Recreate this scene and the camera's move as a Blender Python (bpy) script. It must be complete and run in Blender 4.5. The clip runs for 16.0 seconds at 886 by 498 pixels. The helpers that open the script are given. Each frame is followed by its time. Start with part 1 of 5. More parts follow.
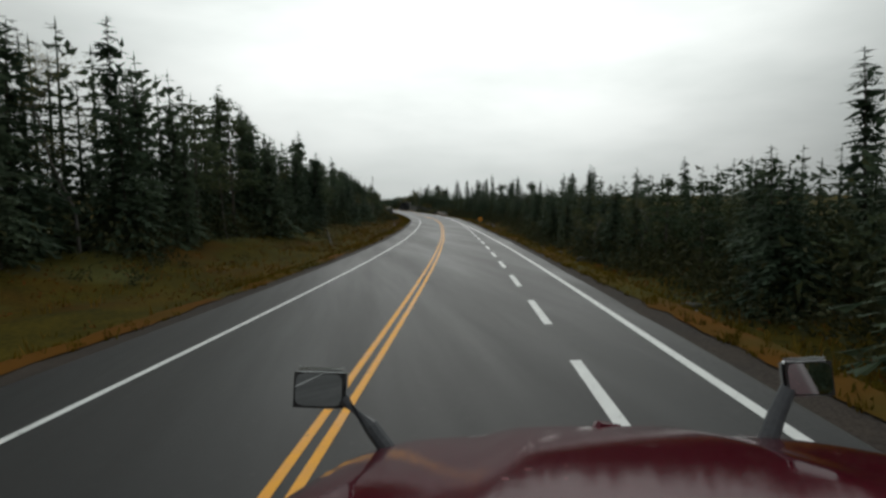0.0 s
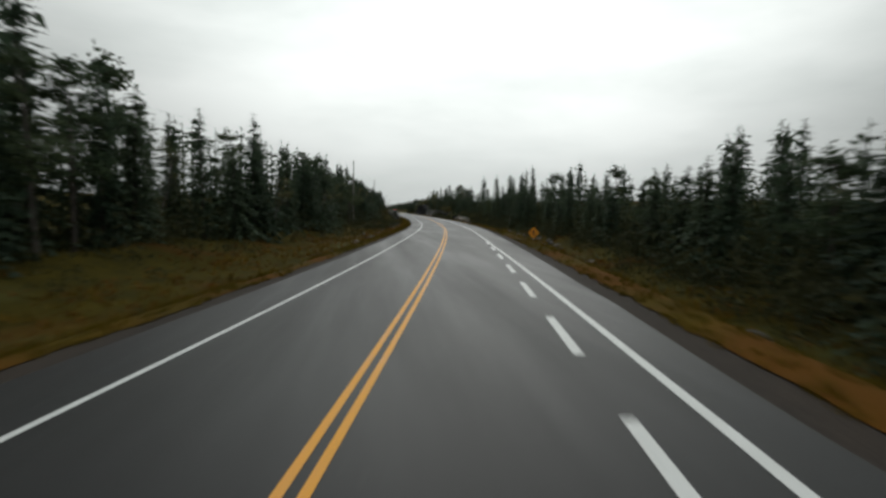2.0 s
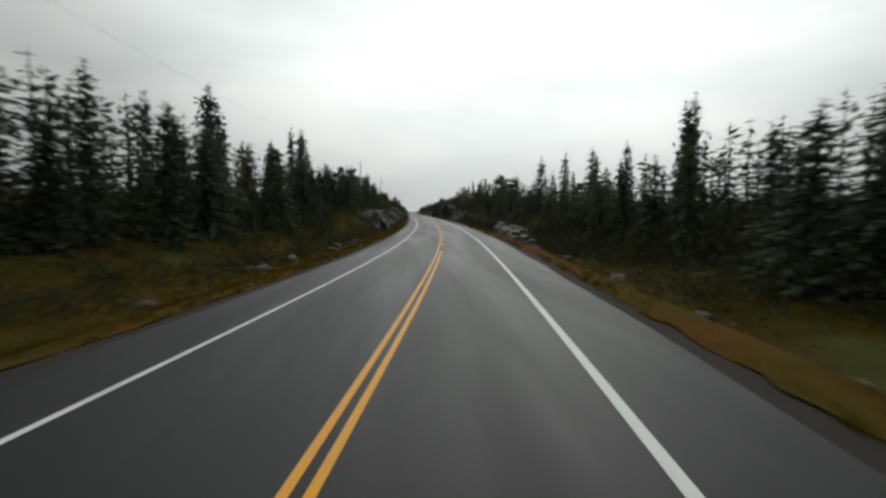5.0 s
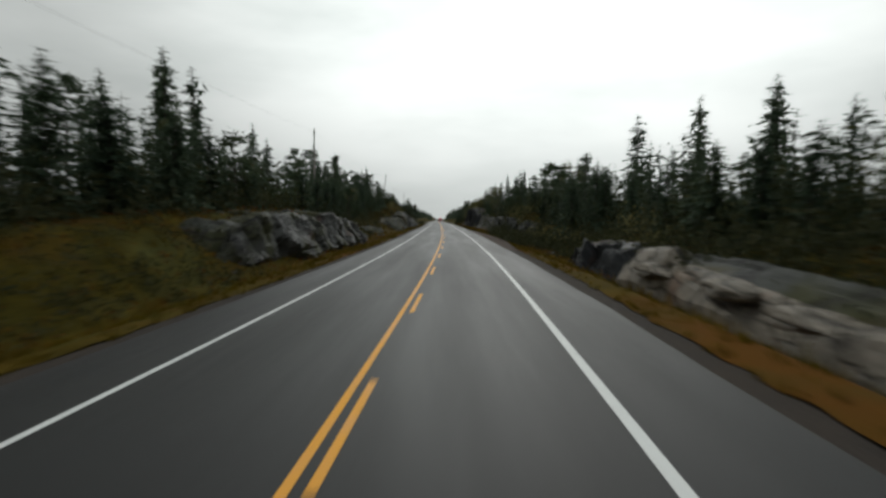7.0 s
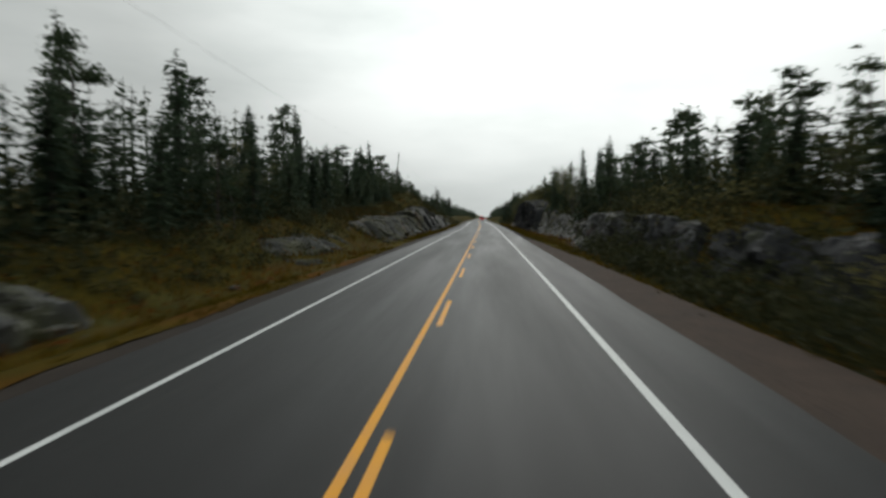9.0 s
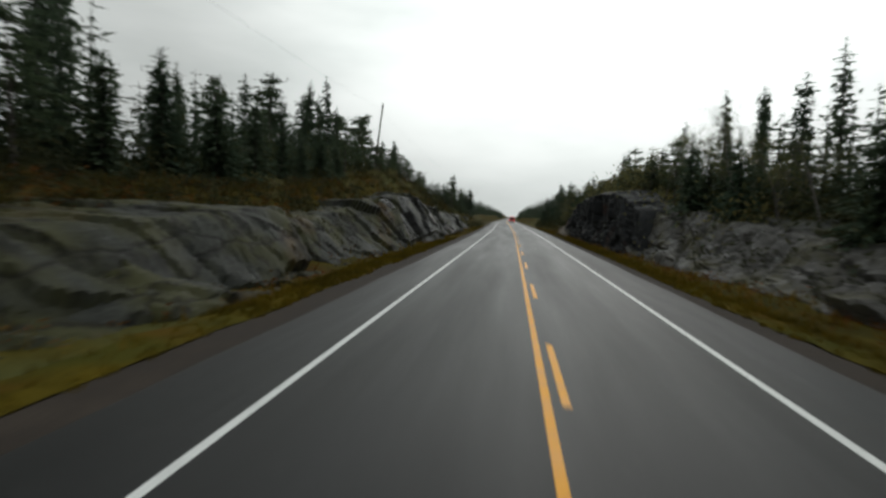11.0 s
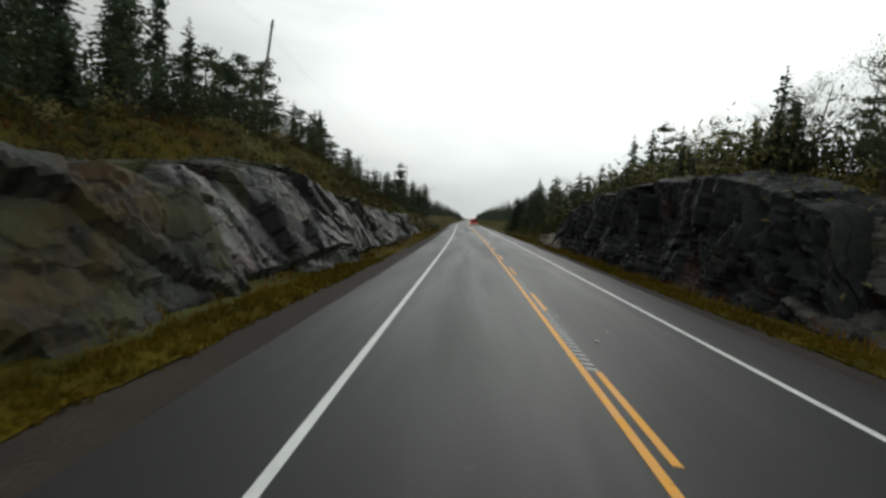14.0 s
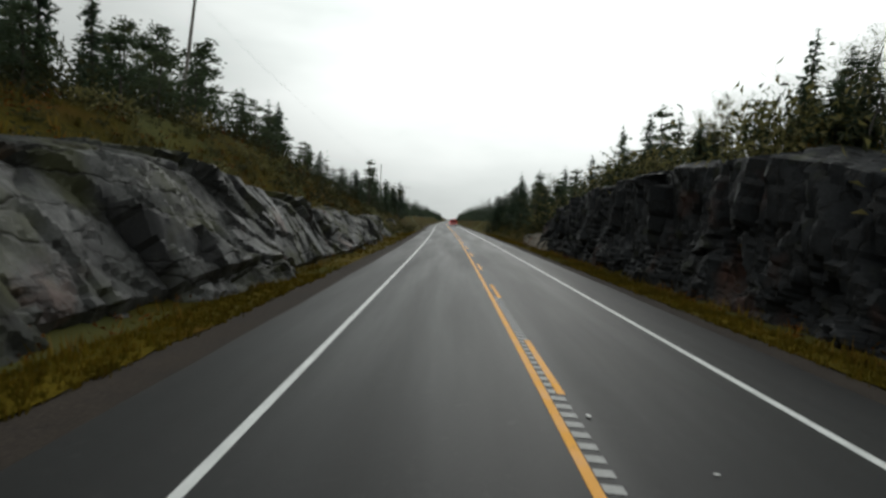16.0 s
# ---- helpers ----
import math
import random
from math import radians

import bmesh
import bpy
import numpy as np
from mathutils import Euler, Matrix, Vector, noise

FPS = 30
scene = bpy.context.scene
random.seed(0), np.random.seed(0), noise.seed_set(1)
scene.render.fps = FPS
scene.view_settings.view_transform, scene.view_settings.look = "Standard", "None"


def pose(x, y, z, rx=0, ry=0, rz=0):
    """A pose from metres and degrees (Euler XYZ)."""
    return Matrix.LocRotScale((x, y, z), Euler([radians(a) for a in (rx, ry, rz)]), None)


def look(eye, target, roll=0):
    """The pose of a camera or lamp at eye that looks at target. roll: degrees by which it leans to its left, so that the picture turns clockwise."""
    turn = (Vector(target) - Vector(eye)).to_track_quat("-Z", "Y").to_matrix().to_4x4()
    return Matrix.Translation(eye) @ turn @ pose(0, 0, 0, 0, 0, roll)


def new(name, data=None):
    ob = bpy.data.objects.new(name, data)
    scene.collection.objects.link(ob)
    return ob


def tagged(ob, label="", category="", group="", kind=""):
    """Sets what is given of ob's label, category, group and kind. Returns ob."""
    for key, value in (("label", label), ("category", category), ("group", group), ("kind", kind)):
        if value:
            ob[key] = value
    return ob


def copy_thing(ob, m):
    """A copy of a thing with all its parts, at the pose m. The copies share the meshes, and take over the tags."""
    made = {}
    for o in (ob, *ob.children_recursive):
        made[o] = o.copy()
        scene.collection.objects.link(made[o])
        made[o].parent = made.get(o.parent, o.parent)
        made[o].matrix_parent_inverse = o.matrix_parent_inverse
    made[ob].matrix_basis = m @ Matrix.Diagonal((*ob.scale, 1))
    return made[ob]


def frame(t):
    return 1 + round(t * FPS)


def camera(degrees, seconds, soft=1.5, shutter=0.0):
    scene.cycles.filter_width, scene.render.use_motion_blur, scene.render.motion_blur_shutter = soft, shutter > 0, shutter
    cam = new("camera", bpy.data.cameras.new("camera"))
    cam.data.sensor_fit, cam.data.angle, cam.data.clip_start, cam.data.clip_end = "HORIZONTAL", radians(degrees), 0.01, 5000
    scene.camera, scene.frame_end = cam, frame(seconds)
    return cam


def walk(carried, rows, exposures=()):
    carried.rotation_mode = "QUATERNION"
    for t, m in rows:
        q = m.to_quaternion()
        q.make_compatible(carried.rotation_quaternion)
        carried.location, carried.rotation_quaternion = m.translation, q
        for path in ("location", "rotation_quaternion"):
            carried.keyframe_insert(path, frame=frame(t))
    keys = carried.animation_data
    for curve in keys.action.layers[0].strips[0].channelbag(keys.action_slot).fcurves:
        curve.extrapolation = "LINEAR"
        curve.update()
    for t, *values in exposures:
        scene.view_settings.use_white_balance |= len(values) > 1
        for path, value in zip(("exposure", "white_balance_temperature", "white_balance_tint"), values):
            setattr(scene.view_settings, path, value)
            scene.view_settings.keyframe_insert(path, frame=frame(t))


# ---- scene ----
# ---- the camera and its way: a truck on a two-lane highway, swerving and braking ----
cam = camera(80.0, 16.0, soft=2.8, shutter=0.45)


def view(x, y, z, yaw, pitch, roll):
    return pose(x, y, z, 90 + pitch, 0, yaw) @ pose(0, 0, 0, 0, 0, roll)


PATH = [
    (0, -28.89, 1.92, 4.07, -10.15, -4.92, -0.37),
    (0.033, -28.88, 1.97, 4.07, -10.15, -4.92, -0.37),
    (0.5, -25.76, 15.69, 3.76, -9.51, -4.84, 0.02),
    (1, -22.85, 29.33, 3.48, -8.63, -4.64, 0.32),
    (1.5, -20.09, 43.12, 3.24, -8.07, -4.50, 0.27),
    (2, -17.41, 57.28, 3.06, -7.35, -4.35, 0.26),
    (2.5, -15.00, 71.05, 2.94, -6.79, -3.99, 0.23),
    (3, -12.73, 84.78, 2.87, -6.13, -3.88, -0.39),
    (3.5, -10.55, 98.67, 2.82, -5.63, -3.88, -0.14),
    (4, -8.54, 112.69, 2.74, -4.94, -4.09, 0.26),
    (6.5, -1.07, 183.43, 2.17, -1.03, -3.53, 0.12),
    (7, -0.22, 197.79, 2.16, -0.25, -3.29, -0.05),
    (7.5, 0.43, 212.22, 2.17, 0.61, -3.50, -0.23),
    (8, 0.93, 226.46, 2.21, 1.50, -3.62, -0.57),
    (8.5, 1.26, 240.49, 2.24, 2.61, -3.47, -1.06),
    (9, 1.19, 254.11, 2.28, 4.60, -3.50, -0.33),
    (9.2, 1.08, 259.52, 2.30, 5.29, -3.81, 0.36),
    (11.3, -0.89, 308.75, 2.37, 7.57, -3.77, 2.36),
    (11.5, -1.11, 311.65, 2.36, 7.85, -3.78, 2.59),
    (12, -1.59, 317.62, 2.34, 7.62, -3.62, 3.69),
    (12.5, -1.98, 322.27, 2.32, 6.54, -3.68, 3.50),
    (13, -2.21, 326.08, 2.31, 5.65, -3.69, 4.35),
    (13.5, -2.14, 329.36, 2.31, 4.17, -3.55, 3.97),
    (14, -1.99, 332.08, 2.32, 2.60, -3.46, 3.63),
    (14.5, -1.84, 334.19, 2.33, 1.73, -3.31, 3.16),
    (15, -1.71, 335.97, 2.34, 1.47, -3.04, 3.61),
    (15.5, -1.56, 337.65, 2.34, 1.01, -3.05, 3.37),
    (16, -1.41, 339.08, 2.35, 0.64, -3.28, 2.51),
]
walk(cam, [(r[0], view(*r[1:])) for r in PATH], [(0.0, -0.62), (4.0, -0.62), (9.0, -0.55), (11.3, -0.45), (16.0, -0.45)])

# ---- overcast daylight ----
SUN_EL, SUN_AZ = 30.0, 12.0   # the sun behind thin cloud ahead, a little right of the road
SUN_WAY = (math.cos(radians(SUN_EL)) * math.sin(radians(SUN_AZ)), math.cos(radians(SUN_EL)) * math.cos(radians(SUN_AZ)), math.sin(radians(SUN_EL)))
world = bpy.data.worlds.new("overcast_sky")
scene.world = world
world.use_nodes = True
wn, wl = world.node_tree.nodes, world.node_tree.links
wn.clear()
w_out = wn.new("ShaderNodeOutputWorld")
w_bg = wn.new("ShaderNodeBackground")
w_sky = wn.new("ShaderNodeTexSky")
w_sky.sky_type = "NISHITA"
w_sky.sun_disc = False
w_sky.sun_elevation = radians(SUN_EL)
w_sky.sun_rotation = radians(SUN_AZ)
w_sky.dust_density = 4.0
w_bw = wn.new("ShaderNodeRGBToBW")
w_dim = wn.new("ShaderNodeMath")
w_dim.operation = "MULTIPLY"
w_dim.inputs[1].default_value = 0.06
w_tc = wn.new("ShaderNodeTexCoord")
w_map = wn.new("ShaderNodeMapping")
w_map.inputs["Scale"].default_value = (1.0, 1.0, 3.4)
w_noise = wn.new("ShaderNodeTexNoise")
w_noise.inputs["Scale"].default_value = 1.8
w_noise.inputs["Detail"].default_value = 6.0
w_noise.inputs["Roughness"].default_value = 0.52
w_ramp = wn.new("ShaderNodeValToRGB")       # cloud deck
w_ramp.color_ramp.elements[0].position = 0.34
w_ramp.color_ramp.elements[0].color = (0.66, 0.71, 0.69, 1)
w_ramp.color_ramp.elements[1].position = 0.66
w_ramp.color_ramp.elements[1].color = (0.91, 0.955, 0.93, 1)
w_dot = wn.new("ShaderNodeVectorMath")
w_dot.operation = "DOT_PRODUCT"
w_dot.inputs[1].default_value = SUN_WAY
w_glow = wn.new("ShaderNodeMapRange")       # the veiled sun brightens the cloud around it
w_glow.interpolation_type = "SMOOTHSTEP"
w_glow.inputs["From Min"].default_value = 0.68
w_glow.inputs["From Max"].default_value = 1.0
w_glow.inputs["To Min"].default_value = 1.0
w_glow.inputs["To Max"].default_value = 2.2
w_lit = wn.new("ShaderNodeVectorMath")
w_lit.operation = "SCALE"
w_mix = wn.new("ShaderNodeMix")             # a little of the clear sky's own light behind the deck
w_mix.data_type = "RGBA"
w_mix.inputs[0].default_value = 0.06
wl.new(w_tc.outputs["Generated"], w_map.inputs["Vector"])
wl.new(w_map.outputs["Vector"], w_noise.inputs["Vector"])
wl.new(w_noise.outputs["Fac"], w_ramp.inputs["Fac"])
wl.new(w_tc.outputs["Generated"], w_dot.inputs[0])
wl.new(w_dot.outputs["Value"], w_glow.inputs["Value"])
wl.new(w_ramp.outputs["Color"], w_lit.inputs[0])
w_xyz = wn.new("ShaderNodeSeparateXYZ")
w_low = wn.new("ShaderNodeMapRange")        # an overcast sky is greyer towards the horizon
w_low.interpolation_type = "SMOOTHSTEP"
w_low.inputs["From Min"].default_value = -0.04
w_low.inputs["From Max"].default_value = 0.34
w_low.inputs["To Min"].default_value = 0.63
w_low.inputs["To Max"].default_value = 0.97
w_both = wn.new("ShaderNodeMath")
w_both.operation = "MULTIPLY"
wl.new(w_tc.outputs["Generated"], w_xyz.inputs[0])
wl.new(w_xyz.outputs["Z"], w_low.inputs["Value"])
wl.new(w_glow.outputs["Result"], w_both.inputs[0])
wl.new(w_low.outputs["Result"], w_both.inputs[1])
wl.new(w_both.outputs[0], w_lit.inputs["Scale"])
wl.new(w_sky.outputs["Color"], w_bw.inputs[0])
wl.new(w_bw.outputs[0], w_dim.inputs[0])
wl.new(w_lit.outputs["Vector"], w_mix.inputs[6])
wl.new(w_dim.outputs[0], w_mix.inputs[7])
wl.new(w_mix.outputs[2], w_bg.inputs["Color"])
w_bg.inputs["Strength"].default_value = 1.0
wl.new(w_bg.outputs[0], w_out.inputs["Surface"])

sun = new("sun", bpy.data.lights.new("sun", "SUN"))
sun.data.energy = 0.35
sun.data.angle = radians(30)
sun.data.color = (1.0, 0.97, 0.92)
sun.matrix_world = look((0, 300, 80), (-40 * SUN_WAY[0], 300 - 40 * SUN_WAY[1], 80 - 40 * SUN_WAY[2]))


# ---- materials ----
def mat(name, dark, light, scale=4.0, rough=(0.6, 0.9), bump=0.3, bump_scale=40.0, metal=0.0, per_object=0.0, fine=0.35, spec=0.5, stretch=(1, 1, 1), per_piece=0.0, thin=0.0):
    """A surface of two colours mixed by coarse and fine noise, with its own roughness and relief."""
    m = bpy.data.materials.new(name)
    m.use_nodes = True
    n, l = m.node_tree.nodes, m.node_tree.links
    b = n["Principled BSDF"]
    tc, mp = n.new("ShaderNodeTexCoord"), n.new("ShaderNodeMapping")
    mp.inputs["Scale"].default_value = stretch
    l.new(tc.outputs["Object"], mp.inputs["Vector"])
    a = n.new("ShaderNodeTexNoise")
    a.inputs["Scale"].default_value, a.inputs["Detail"].default_value = scale, 8.0
    a.inputs["Roughness"].default_value = 0.6
    c = n.new("ShaderNodeTexNoise")
    c.inputs["Scale"].default_value, c.inputs["Detail"].default_value = bump_scale, 4.0
    l.new(mp.outputs["Vector"], a.inputs["Vector"])
    l.new(mp.outputs["Vector"], c.inputs["Vector"])
    mixf = n.new("ShaderNodeMix")
    mixf.data_type = "FLOAT"
    mixf.inputs[0].default_value = fine
    l.new(a.outputs["Fac"], mixf.inputs[2])
    l.new(c.outputs["Fac"], mixf.inputs[3])
    ramp = n.new("ShaderNodeValToRGB")
    ramp.color_ramp.elements[0].position, ramp.color_ramp.elements[1].position = 0.36, 0.64
    ramp.color_ramp.elements[0].color, ramp.color_ramp.elements[1].color = (*dark, 1), (*light, 1)
    l.new(mixf.outputs[0], ramp.inputs["Fac"])
    colour = ramp.outputs["Color"]
    if per_object or per_piece:
        hs = n.new("ShaderNodeHueSaturation")
        src = n.new("ShaderNodeObjectInfo").outputs["Random"] if per_object else n.new("ShaderNodeNewGeometry").outputs["Random Per Island"]
        v = n.new("ShaderNodeMapRange")
        k = per_object or per_piece
        v.inputs["To Min"].default_value, v.inputs["To Max"].default_value = 1 - k, 1 + k
        l.new(src, v.inputs["Value"])
        l.new(v.outputs["Result"], hs.inputs["Value"])
        v2 = n.new("ShaderNodeMapRange")
        v2.inputs["To Min"].default_value, v2.inputs["To Max"].default_value = 0.5 + 0.06 * k, 0.5 - 0.09 * k
        l.new(src, v2.inputs["Value"])
        l.new(v2.outputs["Result"], hs.inputs["Hue"])
        l.new(colour, hs.inputs["Color"])
        colour = hs.outputs["Color"]
    l.new(colour, b.inputs["Base Color"])
    rr = n.new("ShaderNodeMapRange")
    rr.inputs["From Min"].default_value, rr.inputs["From Max"].default_value = 0.35, 0.65
    rr.inputs["To Min"].default_value, rr.inputs["To Max"].default_value = rough
    l.new(a.outputs["Fac"], rr.inputs["Value"])
    l.new(rr.outputs["Result"], b.inputs["Roughness"])
    b.inputs["Metallic"].default_value = metal
    b.inputs["Specular IOR Level"].default_value = spec
    if bump:
        bp = n.new("ShaderNodeBump")
        bp.inputs["Strength"].default_value, bp.inputs["Distance"].default_value = bump, 0.02
        l.new(mixf.outputs[0], bp.inputs["Height"])
        l.new(bp.outputs["Normal"], b.inputs["Normal"])
    if thin:                # leaves and blades let daylight through
        tl, mx = n.new("ShaderNodeBsdfTranslucent"), n.new("ShaderNodeMixShader")
        mx.inputs[0].default_value = thin
        l.new(colour, tl.inputs["Color"])
        l.new(b.outputs[0], mx.inputs[1])
        l.new(tl.outputs[0], mx.inputs[2])
        l.new(mx.outputs[0], n["Material Output"].inputs["Surface"])
    return m


def overlay(m, colour, scale, lo, hi, amount=1.0, stretch=(1, 1, 1)):
    """Patches of another colour (lichen, stains, moss) laid over a material."""
    n, l = m.node_tree.nodes, m.node_tree.links
    b = n["Principled BSDF"]
    old = b.inputs["Base Color"].links[0].from_socket
    tc, mp, a, mr, mx = (n.new("ShaderNodeTexCoord"), n.new("ShaderNodeMapping"), n.new("ShaderNodeTexNoise"), n.new("ShaderNodeMapRange"), n.new("ShaderNodeMix"))
    mp.inputs["Scale"].default_value = stretch
    mp.inputs["Location"].default_value = (scale * 3.1, colour[0] * 40, colour[2] * 70)
    a.inputs["Scale"].default_value, a.inputs["Detail"].default_value = scale, 6.0
    mr.inputs["From Min"].default_value, mr.inputs["From Max"].default_value = lo, hi
    mr.inputs["To Max"].default_value = amount
    mx.data_type = "RGBA"
    mx.inputs[7].default_value = (*colour, 1)
    l.new(tc.outputs["Object"], mp.inputs["Vector"])
    l.new(mp.outputs["Vector"], a.inputs["Vector"])
    l.new(a.outputs["Fac"], mr.inputs["Value"])
    l.new(mr.outputs["Result"], mx.inputs[0])
    l.new(old, mx.inputs[6])
    l.new(mx.outputs[2], b.inputs["Base Color"])
    return m


ASPHALT = mat("wet_asphalt", (0.015, 0.0156, 0.016), (0.027, 0.027, 0.0265), 0.35, (0.40, 0.54), 0.3, 90.0, fine=0.45, spec=0.16, stretch=(1.6, 0.12, 1))
overlay(ASPHALT, (0.019, 0.0195, 0.021), 0.5, 0.55, 0.75, 0.6, (2.2, 0.08, 1))
overlay(ASPHALT, (0.055, 0.054, 0.052), 6.0, 0.62, 0.74, 0.35)
GRAVEL = mat("dark_shoulder_gravel", (0.020, 0.016, 0.0135), (0.060, 0.048, 0.039), 1.2, (0.85, 1.0), 0.9, 22.0, fine=0.6, spec=0.15)
WARM_GRAVEL = mat("brown_shoulder_gravel", (0.038, 0.028, 0.023), (0.105, 0.077, 0.062), 1.2, (0.85, 1.0), 0.9, 22.0, fine=0.6, spec=0.15)
WHITE = mat("white_road_paint", (0.62, 0.63, 0.62), (0.80, 0.81, 0.80), 2.0, (0.45, 0.7), 0.2, 60.0)
overlay(WHITE, (0.16, 0.16, 0.16), 9.0, 0.64, 0.72, 0.7)
YELLOW = mat("yellow_road_paint", (0.72, 0.30, 0.006), (0.88, 0.40, 0.010), 2.0, (0.45, 0.7), 0.2, 60.0)
overlay(YELLOW, (0.16, 0.11, 0.05), 8.0, 0.64, 0.72, 0.45)
GROUND = mat("mossy_ground", (0.022, 0.023, 0.005), (0.085, 0.064, 0.010), 0.4, (0.9, 1.0), 0.9, 6.0, fine=0.5, spec=0.03)
overlay(GROUND, (0.082, 0.036, 0.008), 0.16, 0.53, 0.66, 0.55)
overlay(GROUND, (0.085, 0.092, 0.035), 0.09, 0.55, 0.66, 0.7)
TURF = mat("yellow_olive_turf", (0.036, 0.032, 0.005), (0.135, 0.096, 0.009), 0.5, (0.9, 1.0), 1.0, 14.0, fine=0.5, spec=0.03)
overlay(TURF, (0.10, 0.045, 0.008), 0.3, 0.54, 0.66, 0.6)
overlay(TURF, (0.045, 0.05, 0.010), 0.2, 0.54, 0.66, 0.7)
RUSTY_TURF = mat("rusty_olive_turf", (0.035, 0.030, 0.006), (0.11, 0.070, 0.010), 0.5, (0.9, 1.0), 1.0, 14.0, fine=0.5, spec=0.03)
overlay(RUSTY_TURF, (0.115, 0.046, 0.008), 0.12, 0.46, 0.58, 0.8)
overlay(RUSTY_TURF, (0.05, 0.052, 0.012), 0.2, 0.54, 0.66, 0.7)
GRASS = mat("dry_roadside_grass", (0.08, 0.06, 0.010), (0.22, 0.145, 0.025), 0.3, (0.8, 1.0), 0.0, 3.0, per_piece=0.25, spec=0.05)
RUST = mat("rust_red_heath", (0.07, 0.030, 0.007), (0.17, 0.072, 0.013), 0.3, (0.8, 1.0), 0.0, 3.0, per_piece=0.3, spec=0.05)
BANK_GRASS = mat("olive_bank_grass", (0.045, 0.040, 0.010), (0.12, 0.095, 0.022), 0.3, (0.8, 1.0), 0.0, 3.0, per_piece=0.25, spec=0.05)
MOSS = mat("green_verge_grass", (0.055, 0.045, 0.006), (0.16, 0.115, 0.011), 0.3, (0.8, 1.0), 0.0, 3.0, per_piece=0.25, spec=0.05)


def cracks(m, scale, stretch, depth):
    """Fracture lines: creases in the relief, with a darker colour along them."""
    n, l = m.node_tree.nodes, m.node_tree.links
    b = n["Principled BSDF"]
    tc, mp, vo, wp, add, mr, mx, bp = (n.new("ShaderNode" + k) for k in ("TexCoord", "Mapping", "TexVoronoi", "TexNoise", "VectorMath", "MapRange", "Mix", "Bump"))
    mp.inputs["Scale"].default_value = stretch
    mp.inputs["Rotation"].default_value = (0.6, 0.15, 0.2)
    wp.inputs["Scale"].default_value = 1.5
    wp.inputs["Detail"].default_value = 5.0
    add.operation = "ADD"
    vo.feature = "DISTANCE_TO_EDGE"
    vo.inputs["Scale"].default_value = scale
    mr.inputs["From Max"].default_value = 0.07
    mx.data_type = "RGBA"
    mx.inputs[6].default_value = (0.012, 0.011, 0.010, 1)
    mr.inputs["To Min"].default_value = 0.25
    l.new(tc.outputs["Object"], mp.inputs["Vector"])
    l.new(tc.outputs["Object"], wp.inputs["Vector"])
    l.new(mp.outputs["Vector"], add.inputs[0])
    l.new(wp.outputs["Color"], add.inputs[1])
    l.new(add.outputs["Vector"], vo.inputs["Vector"])
    l.new(vo.outputs["Distance"], mr.inputs["Value"])
    l.new(mr.outputs["Result"], mx.inputs[0])
    l.new(b.inputs["Base Color"].links[0].from_socket, mx.inputs[7])
    l.new(mx.outputs[2], b.inputs["Base Color"])
    bp.inputs["Strength"].default_value, bp.inputs["Distance"].default_value = 0.9, depth
    l.new(mr.outputs["Result"], bp.inputs["Height"])
    l.new(b.inputs["Normal"].links[0].from_socket, bp.inputs["Normal"])
    l.new(bp.outputs["Normal"], b.inputs["Normal"])
    return m


ROCK = mat("grey_wet_granite", (0.026, 0.0275, 0.027), (0.090, 0.092, 0.088), 0.7, (0.4, 0.72), 1.0, 9.0, fine=0.45, spec=0.22)
overlay(ROCK, (0.14, 0.14, 0.133), 0.9, 0.60, 0.70, 0.35, (1, 1, 1.6))
overlay(ROCK, (0.12, 0.06, 0.045), 0.35, 0.60, 0.70, 0.6)
overlay(ROCK, (0.014, 0.014, 0.015), 0.5, 0.48, 0.60, 0.85, (1.5, 1.5, 0.35))
overlay(ROCK, (0.045, 0.048, 0.016), 0.45, 0.50, 0.64, 0.75)
cracks(ROCK, 0.6, (0.45, 0.45, 1.9), 0.035)
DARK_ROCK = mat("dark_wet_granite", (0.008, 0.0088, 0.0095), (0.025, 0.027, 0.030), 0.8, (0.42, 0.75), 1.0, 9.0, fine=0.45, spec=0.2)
overlay(DARK_ROCK, (0.10, 0.10, 0.105), 0.8, 0.66, 0.74, 0.5, (1, 1, 2.0))
overlay(DARK_ROCK, (0.04, 0.045, 0.02), 0.8, 0.6, 0.72, 0.7)
overlay(DARK_ROCK, (0.10, 0.045, 0.03), 0.25, 0.62, 0.72, 0.6)
cracks(DARK_ROCK, 0.8, (1.5, 1.5, 0.5), 0.035)
MOSSY_ROCK = mat("mossy_damp_granite", (0.022, 0.024, 0.022), (0.070, 0.073, 0.064), 0.6, (0.6, 0.9), 1.0, 9.0, fine=0.45, spec=0.15)
overlay(MOSSY_ROCK, (0.050, 0.050, 0.017), 0.35, 0.42, 0.56, 0.85)
overlay(MOSSY_ROCK, (0.07, 0.035, 0.012), 0.22, 0.56, 0.68, 0.6)
overlay(MOSSY_ROCK, (0.012, 0.012, 0.012), 0.5, 0.56, 0.68, 0.8, (1.4, 1.4, 0.4))
cracks(MOSSY_ROCK, 0.5, (0.5, 0.5, 1.6), 0.03)
SLOPE_ROCK = mat("brown_grey_granite", (0.022, 0.021, 0.019), (0.082, 0.078, 0.070), 0.7, (0.45, 0.75), 1.0, 9.0, fine=0.45, spec=0.28)
overlay(SLOPE_ROCK, (0.20, 0.205, 0.20), 0.7, 0.62, 0.70, 0.6, (1, 1, 3.0))
overlay(SLOPE_ROCK, (0.050, 0.046, 0.016), 0.4, 0.50, 0.62, 0.75)
